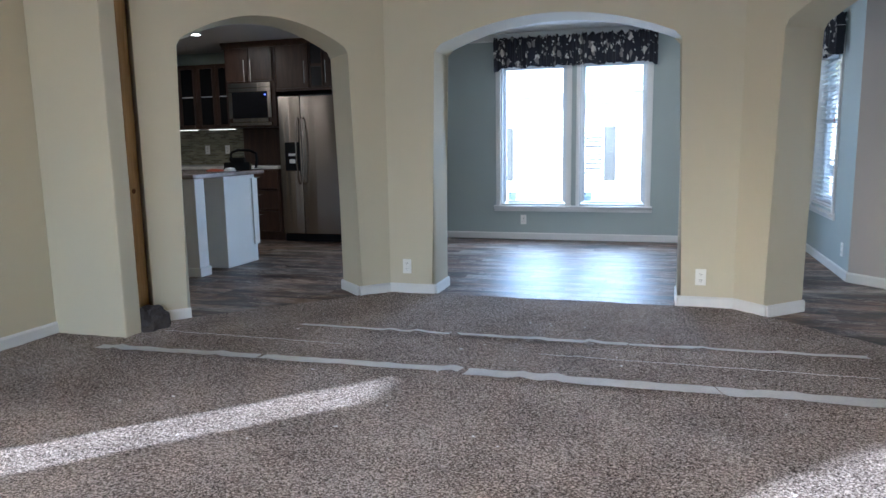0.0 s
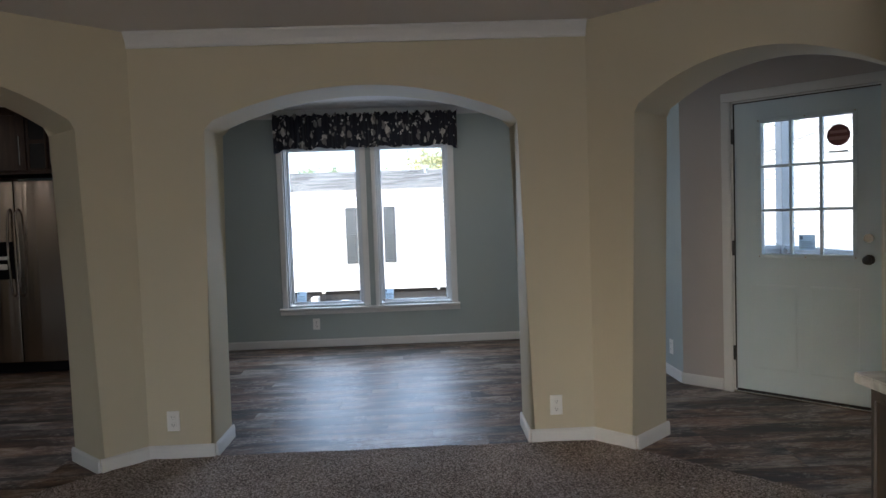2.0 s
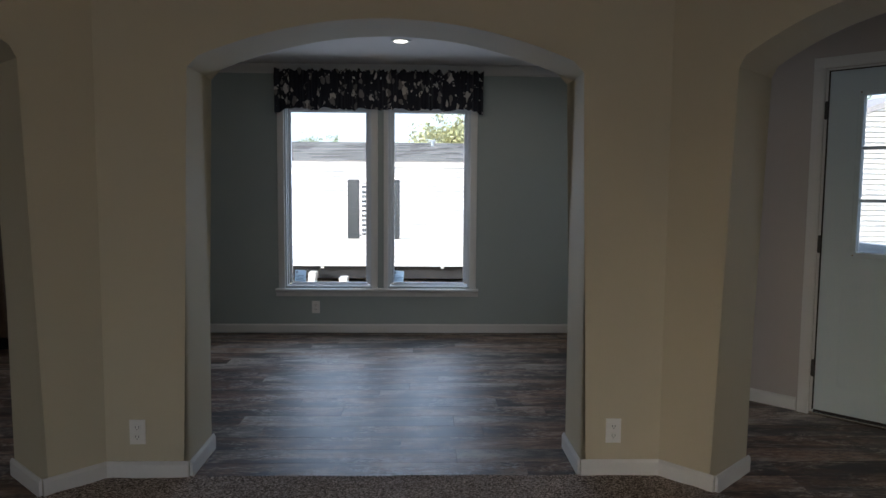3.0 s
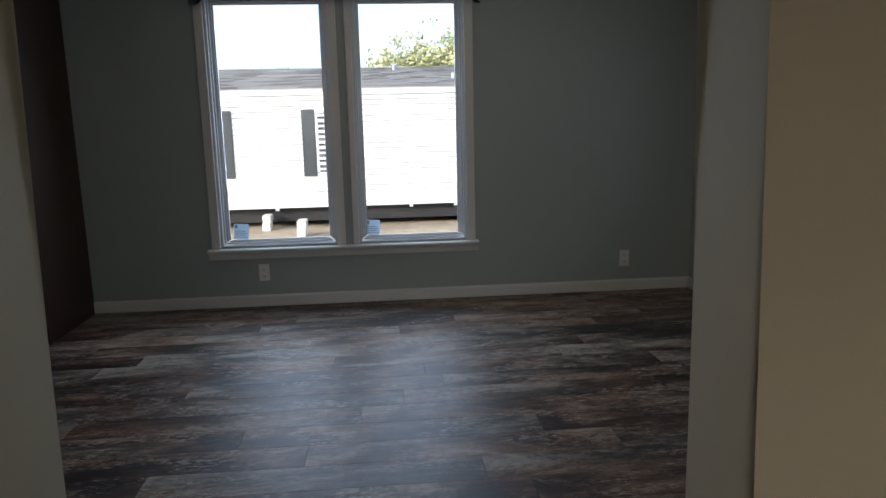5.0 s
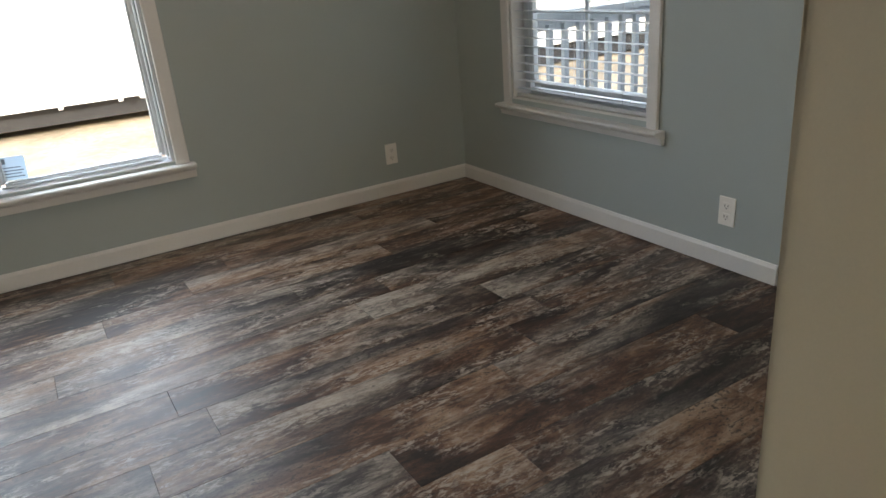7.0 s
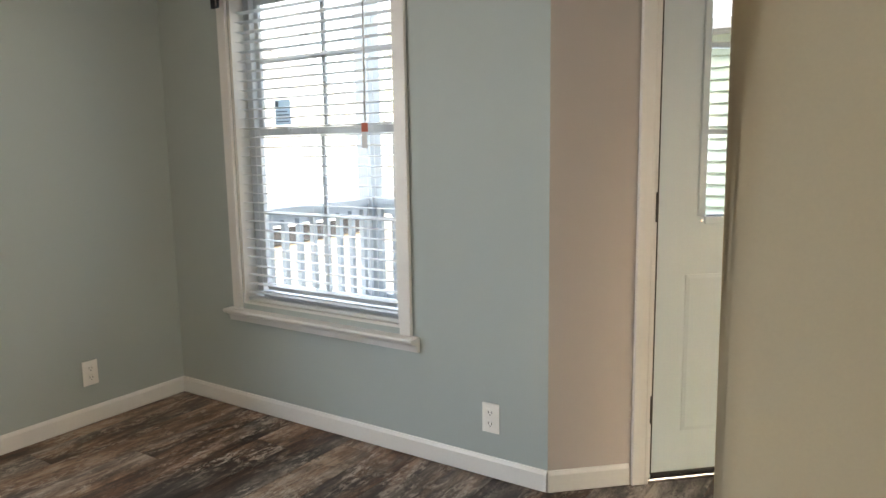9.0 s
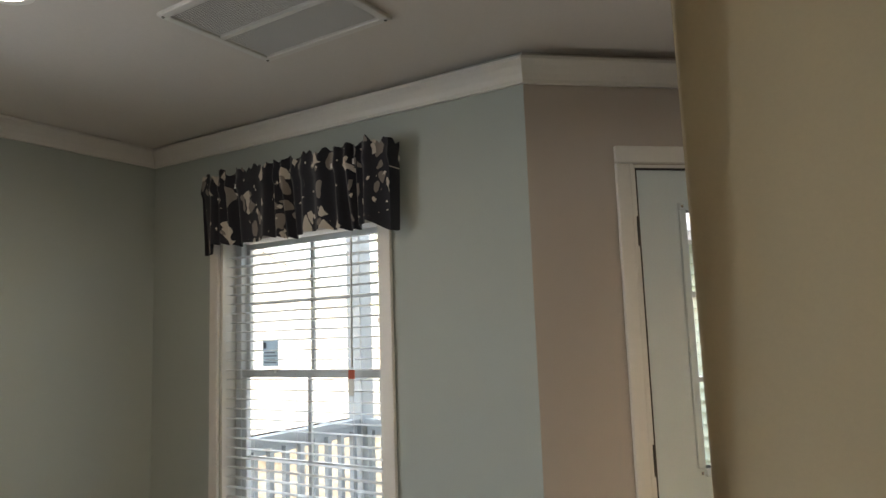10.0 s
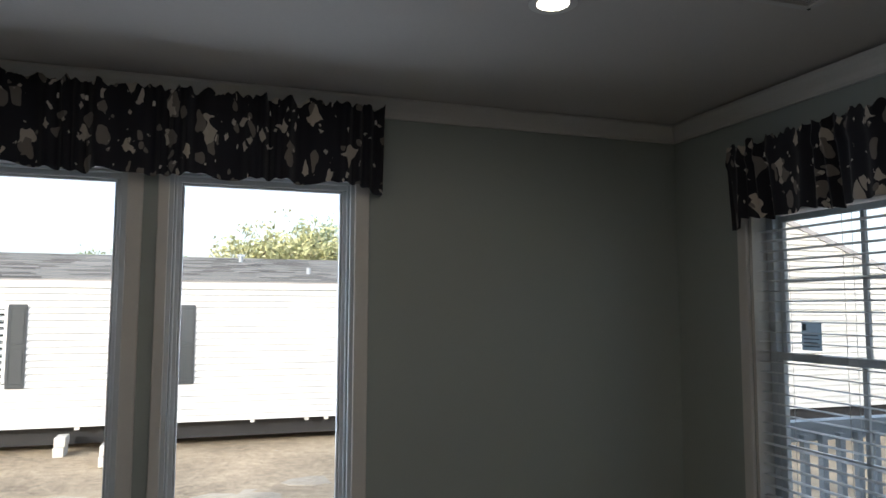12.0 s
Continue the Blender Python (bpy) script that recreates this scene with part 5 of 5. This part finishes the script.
tagged(new("dirt_clods", mesh("dirt_clods", bm, mat("pale_cracked_earth", (0.47, 0.41, 0.325), 0.95, vary=0.25, scale=2, fine=14, bump=0.5, dist=0.02))), "flat cracked plates of pale dried earth", "dirt", kind="stuff")


def lap(length, h=0.115, t=0.046):
    return profile([(0, 0), (-t, 0), (-t, 0.010), (-0.004, h), (0, h)], 0, length)


def shutter(parent, x, z, w, h):
    s = part("shutter", boxes((x, -0.055, z, x + w, -0.022, z + h), bevel=0.004, seg=1), SHUTTER, parent, "slate grey two-panel shutter")
    for a, b in ((0.05, 0.47), (0.52, 0.95)):
        part("shutter_panel", shaker(w - 0.08, h * (b - a), 0.03, 0.012), SHUTTER, s).matrix_basis = pose(x + 0.04, -0.064, z + h * a)
    return s


def far_window(parent, x, z, w, h):
    g = part("window", boxes((x, -0.026, z, x + w, -0.02, z + h)), BLACK, parent, "dark double-hung window with a blind")
    part("frame", mitred_frame(x + 0.05, z + 0.05, x + w - 0.05, z + h - 0.05, 0.05, -0.05, -0.022), TRIM, g)
    part("meeting_rail", boxes((x + 0.04, -0.045, z + h * 0.49, x + w - 0.04, -0.024, z + h * 0.53)), TRIM, g)
    sl = boxes(*[(x + 0.06, -0.034, z + 0.08 + 0.045 * k, x + w - 0.06, -0.028, z + 0.10 + 0.045 * k) for k in range(int((h - 0.15) / 0.045))])
    part("blind", sl, FARSLAT_DIM, g)
    return g


# neighbouring long home facing the dining window
NY = 14.2
nb = thing("neighbour_house", "long white-sided manufactured home with grey shutters and shingle roof", "house", pose(0, NY, 0))
NX0, NX1, NB, NE = -17.0, 5.2, -0.58, 2.01
part("wall", boxes((NX0, 0.0, NB, NX1, 8.0, NE)), SIDING, nb)
me = mesh("siding_board", lap(NX1 - NX0), SIDING)
for k in range(22):
    b = new("siding_board", me)
    b.parent, b.matrix_basis = nb, pose(NX0, 0, NB + 0.1175 * k)
bm = profile([(-0.07, NE - 0.01), (-0.07, NE + 0.02), (4.0, NE + 0.72), (8.07, NE + 0.02), (8.07, NE - 0.01), (4.0, NE + 0.67)], NX0 - 0.3, NX1 + 0.3)
roof = part("roof", bm, SHINGLE, nb, "weathered grey shingle roof")
rows = 22
rnd = random.Random(8)
bm = bmesh.new()
for r in range(rows):
    y0, y1 = -0.08 + 4.07 * r / rows, -0.08 + 4.07 * (r + 1) / rows + 0.03
    x = NX0 - 0.3 - rnd.uniform(0, 0.9)
    while x < NX1 + 0.3:
        w = rnd.uniform(0.30, 0.95)
        za = NE + 0.02 + 0.70 * (y0 + 0.07) / 4.07
        box(bm, max(x, NX0 - 0.3), y0, za + 0.004, min(x + w, NX1 + 0.3) - 0.008, y1, za + 0.022)
        x += w
shing = leafmat("shingle_tabs", (0.070, 0.074, 0.080), (0.22, 0.228, 0.238))
for v in bm.verts:
    frac = ((v.co.y + 0.08) / 4.07 * rows) % 1.0 if v.co.z > 0 else 0
    frac = 0.0 if frac > 0.97 else min(1.0, frac * 1.2)
    slope = NE + 0.02 + 0.70 * (v.co.y + 0.07) / 4.07
    lift = 0.045 - 0.040 * frac if v.co.z > slope + 0.012 else 0.004
    v.co.z = slope + lift
tagged(part("shingle_courses", bm, shing, roof), kind="stuff")
part("fascia", boxes((NX0, -0.06, NE - 0.13, NX1, -0.003, NE - 0.012)), SIDING, nb)
for x, y, up, cap in ((0.42, 3.0, 0.16, 0.09), (1.76, 1.0, 0.16, 0.0)):
    z = NE + 0.02 + 0.70 * (y + 0.07) / 4.07
    bm = tube(bmesh.new(), [(x, y, z - 0.03), (x, y, z + up)], 0.045, 10)
    if cap:
        tube(bm, [(x - cap, y, z + up + 0.02), (x + cap, y, z + up + 0.02)], 0.035, 8)
    part("vent_pipe", bm, PORCH, nb, "pale roof vent pipe")
for wx in (-6.976, -4.196, -1.416):
    far_window(nb, wx, 0.155, 0.68, 1.39)
    shutter(nb, wx - 0.30, 0.115, 0.29, 1.46)
    shutter(nb, wx + 0.69, 0.115, 0.29, 1.46)
part("underbelly", boxes((NX0 + 0.2, 0.25, NB - 0.34, NX1 - 0.1, 7.8, NB)), UNDER, nb, "black underside, box deepened to stand for shade and frame beams")
part("frame_beam", boxes((NX0 + 0.2, 1.5, NB - 0.62, NX1 - 0.1, 1.7, NB - 0.3)), UNDER, nb)
for x in (-10.0, -6.0, -2.40, 0.60, 1.62, 2.0, 3.4):
    part("floor_bracket", boxes((x, -0.012, NB - 0.06, x + 0.08, 0.03, NB + 0.02)), TRIM, nb)
for x, y, n, w in ((-2.66, -0.35, 2, 0.19), (-1.80, -1.35, 2, 0.20), (-6.4, 0.3, 2, 0.2), (-9.6, 0.3, 2, 0.2), (4.2, 0.5, 2, 0.2)):
    t = thing("concrete_block_stack", "stacked pale concrete blocks under the neighbouring home", "concrete block", pose(x, NY + y, GZ + 0.01), group="concrete block stacks")
    for k in range(n):
        part("concrete_block", boxes((0.012 * k, 0, 0.17 * k, w + 0.02 * k - 0.02, 0.38, 0.17 * k + 0.166), bevel=0.008, seg=1), BLOCK, t)

# second home, its gable towards the porch
g2 = thing("gable_house", "cream-sided manufactured home with its gable end towards the porch", "house", pose(7.0, 12.4, 0))
GW, GP = 8.6, 3.55
part("wall", boxes((0, 0, NB, GW, 11, NE)), CREAM, g2)
bm = bmesh.new()
tri = [(0, NE), (GW, NE), (GW / 2, GP)]
a, b = [bm.verts.new((x, 0, z)) for x, z in tri], [bm.verts.new((x, 11, z)) for x, z in tri]
bm.faces.new(a)
bm.faces.new(b[::-1])
for i in range(3):
    bm.faces.new((a[i], b[i], b[(i + 1) % 3], a[(i + 1) % 3]))
bmesh.ops.recalc_face_normals(bm, faces=bm.faces[:])
part("gable", bm, CREAM, g2)
for k in range(34):
    z = NB + 0.1175 * k
    ins = 0 if z < NE else (z - NE) / (GP - NE) * GW / 2
    if GW - 2 * ins > 0.5:
        part("siding_board", lap(GW - 2 * ins - 0.1), CREAM, g2).matrix_basis = pose(ins + 0.05, 0, z)
sl = (GP - NE) / (GW / 2)
for s in (0, 1):
    pts = [(-0.35, NE - 0.35 * sl), (GW / 2, GP), (GW / 2, GP + 0.12), (-0.35, NE - 0.35 * sl + 0.12)]
    if s:
        pts = [(GW - x, z) for x, z in pts][::-1]
    bm = bmesh.new()
    a, b = [bm.verts.new((x, -0.04, z)) for x, z in pts], [bm.verts.new((x, 11.04, z)) for x, z in pts]
    bm.faces.new(a)
    bm.faces.new(b[::-1])
    for i in range(4):
        bm.faces.new((a[i], b[i], b[(i + 1) % 4], a[(i + 1) % 4]))
    bmesh.ops.recalc_face_normals(bm, faces=bm.faces[:])
    rf = part("roof", bm, SHINGLE, g2)
    bm = bmesh.new()
    a = [bm.verts.new((x, -0.065, z)) for x, z in pts]
    b = [bm.verts.new((x, -0.042, z)) for x, z in pts]
    bm.faces.new(a)
    bm.faces.new(b[::-1])
    for i in range(4):
        bm.faces.new((a[i], b[i], b[(i + 1) % 4], a[(i + 1) % 4]))
    bmesh.ops.recalc_face_normals(bm, faces=bm.faces[:])
    part("rake_board", bm, SHINGLE, rf)
# black box carried low to stand for the shade under the home
part("underbelly", boxes((0.1, 0.12, NB - 0.42, GW - 0.1, 10.8, NB)), UNDER, g2, "black underside, box deepened to stand for shade")
for x in (0.6, 2.3, 4.1, 6.0, 7.7):
    t = thing("concrete_block_stack", "stacked pale concrete blocks under the gabled home", "concrete block", pose(7.0 + x, 12.7, GZ + 0.01), group="concrete block stacks")
    for k in range(3):
        part("concrete_block", boxes((0, 0, 0.2 * k, 0.25, 0.4, 0.2 * k + 0.195), bevel=0.008, seg=1), BLOCK, t)

# pale green home across from the entry door
g3 = thing("green_house", "pale yellow-green lap-sided home beyond the entry door", "house", pose(7.6, 3.2, 0, 0, 0, -90))
part("wall", boxes((0, 0.0, NB, 9.0, 6, 2.35)), LIME, g3)
me = mesh("siding_board", lap(9.0), LIME)
for k in range(24):
    b = new("siding_board", me)
    b.parent, b.matrix_basis = g3, pose(0, 0, NB + 0.1175 * k)
part("roof", profile([(-0.4, 2.33), (-0.4, 2.43), (3.0, 3.2), (6.4, 2.43), (6.4, 2.33)], -0.3, 9.3), SHINGLE, g3)
part("underbelly", boxes((0.1, 0.2, NB - 0.4, 8.9, 5.8, NB)), UNDER, g3)

# porch with railing and post
deck = thing("porch", "pale wooden porch deck with railings and a roof post", "porch", pose(0, 0, 0))
PZ, PY, PX = -0.06, 3.71, 4.32
for k in range(17):
    y = 0.3 + 0.205 * k
    part("deck_board", boxes((max(SIDE + 0.16, SIDE + 0.24 + 0.933 * (1.192 - y)), y, PZ - 0.03, PX + 0.1, y + 0.197, PZ)), PORCH, deck)
part("deck_frame", boxes((SIDE + 0.2, PY, PZ - 0.24, PX + 0.1, PY + 0.04, PZ - 0.031), (PX + 0.06, 0.3, PZ - 0.24, PX + 0.1, PY, PZ - 0.031)), PORCH, deck)
for x, y in ((SIDE + 0.5, PY), (PX, PY), (PX, 0.6), (SIDE + 0.5, 2.4)):
    part("deck_leg", boxes((x, y - 0.09, GZ - 0.05, x + 0.09, y, PZ - 0.031)), PORCH, deck)
r1 = part("railing", boxes((SIDE + 0.22, PY - 0.045, PZ + 0.88, PX, PY + 0.045, PZ + 0.92), (SIDE + 0.22, PY - 0.02, PZ + 0.08, PX, PY + 0.02, PZ + 0.16), (SIDE + 0.22, PY - 0.02, PZ + 0.80, PX, PY + 0.02, PZ + 0.88)), PORCH, deck)
pk = mesh("picket", boxes((-0.019, -0.019, 0.02, 0.019, 0.019, 0.84)), PORCH)
for k in range(13):
    p = new("picket", pk)
    p.parent, p.matrix_basis = r1, pose(SIDE + 0.32 + 0.138 * k, PY - 0.04, PZ)
r2 = part("railing", boxes((PX - 0.045, 2.1, PZ + 0.88, PX + 0.045, PY, PZ + 0.92), (PX - 0.02, 2.1, PZ + 0.08, PX + 0.02, PY, PZ + 0.16), (PX - 0.02, 2.1, PZ + 0.80, PX + 0.02, PY, PZ + 0.88)), PORCH, deck)
for k in range(11):
    p = new("picket", pk)
    p.parent, p.matrix_basis = r2, pose(PX - 0.04, 2.2 + 0.138 * k, PZ)
part("roof_post", boxes((PX - 0.07, PY - 0.07, PZ, PX + 0.07, PY + 0.07, 2.75), bevel=0.004, seg=1), PORCH, deck)
part("roof_post", boxes((PX - 0.07, 1.96, PZ, PX + 0.07, 2.10, 2.75), bevel=0.004, seg=1), PORCH, deck)


def tree(x, y, height, spread, seed, leaf, label):
    """Tapered trunk, limbs, and a loose crown of small leaf clumps."""
    rnd = random.Random(seed)
    t = thing("tree", label, "tree", pose(x, y, GZ))
    bm = bmesh.new()
    lean = rnd.uniform(-0.3, 0.3)
    spine = [(lean * (k / 6) ** 2, 0.1 * math.sin(k), height * 0.92 * k / 6) for k in range(7)]
    rings = []
    for k, p in enumerate(spine):
        r = 0.22 * (1 - k / 6.6) * height / 9
        rings.append([bm.verts.new((p[0] + r * math.cos(6.283 * j / 8), p[1] + r * math.sin(6.283 * j / 8), p[2])) for j in range(8)])
    for a, b in zip(rings, rings[1:]):
        for j in range(8):
            bm.faces.new((a[j], a[(j + 1) % 8], b[(j + 1) % 8], b[j]))
    tips = []
    for k in range(26):
        u = rnd.uniform(0.3, 1.0)
        i = min(5, int(u * 6))
        p = Vector(spine[i]).lerp(Vector(spine[i + 1]), u * 6 - i)
        a, reach = rnd.uniform(0, 6.283), spread * (1.15 - u * 0.75) * rnd.uniform(0.5, 1.1)
        q = p + Vector((reach * math.cos(a), reach * math.sin(a), reach * rnd.uniform(0.1, 0.6)))
        tube(bm, [p, p.lerp(q, 0.5) + Vector((0, 0, -0.05)), q], 0.035, 5)
        tips += [q, p.lerp(q, 0.6)]
    part("trunk", bm, BARK, t)
    vs, fs = [], []
    for q in tips:
        for c in range(9):
            ctr = q + Vector([rnd.gauss(0, 0.36 * spread / 2) for _ in range(3)])
            for f in range(14):
                o = ctr + Vector([rnd.gauss(0, 0.17) for _ in range(3)])
                d1 = Vector([rnd.uniform(-1, 1) for _ in range(3)]).normalized()
                d2 = d1.orthogonal().normalized()
                s = rnd.uniform(0.06, 0.14)
                n = len(vs)
                vs += [o - d1 * s, o + d2 * s * 0.5, o + d1 * s, o - d2 * s * 0.5]
                fs.append((n, n + 1, n + 2, n + 3))
    me = bpy.data.meshes.new("crown")
    me.from_pydata(vs, [], fs)
    me.materials.append(leaf)
    ob = new("crown", me)
    ob.parent = t
    return t


PT, GT = "tall green pine tree behind the houses", "yellow-green autumn tree behind the houses"
for x, y, h, s, sd, lf, lb in ((1.6, 34, 6.0, 2.8, 21, GOLDLEAF, GT), (4.0, 34, 6.2, 2.6, 22, GOLDLEAF, GT), (2.9, 36, 5.8, 2.2, 1, GOLDLEAF, GT), (6.8, 34, 6.6, 2.7, 2, GOLDLEAF, GT), (5.4, 38, 6.6, 2.6, 3, PINELEAF, PT), (-10.4, 66, 7.2, 2.0, 4, PINELEAF, PT), (-8.8, 68, 7.0, 1.8, 5, PINELEAF, PT),
                               (-3.1, 70, 7.3, 1.8, 6, PINELEAF, PT), (9.2, 36, 8.2, 2.8, 7, GOLDLEAF, GT), (20, 30, 10.5, 3.0, 8, GOLDLEAF, GT), (24, 29, 11.5, 3.2, 9, PINELEAF, PT), (17, 34, 9.5, 3.0, 10, PINELEAF, PT), (30, 22, 10.5, 3.2, 11, GOLDLEAF, GT)):
    tree(x, y, h, s, sd, lf, lb)

# ---- vinyl planks ----
PW, PLN = 0.1762, 1.22
rnd = random.Random(21)
cache = {}


def plank_mesh(length):
    key = round(length, 2)
    if key not in cache:
        cache[key] = mesh("plank", boxes((0.0004, 0.0004, -0.006, key - 0.0004, PW - 0.0004, 0.0), bevel=0.0006, seg=1), PLANK)
    return cache[key]


row, y = 0, 1.061 - 14 * PW
while y < BACK - 0.01:
    start = {14: 0.585, 19: 0.90, 15: -0.16, 16: 0.03, 17: 1.45, 18: 0.15, 13: 0.86, 12: 0.30}.get(row, rnd.uniform(0, PLN))
    x = start - PLN * math.ceil((start - KX) / PLN)
    while x < ex:
        a, b = max(x, KX), min(x + PLN, ex)
        inside = y + PW < -0.02 and a > AX - 0.2 + (y + PW) and b < BX + 0.2 - (y + PW)
        if b - a > 0.04 and not inside:
            p = new("plank", plank_mesh(b - a))
            p.parent, p.location = floor, (a, y, 0)
        x += PLN
    row, y = row + 1, y + PW
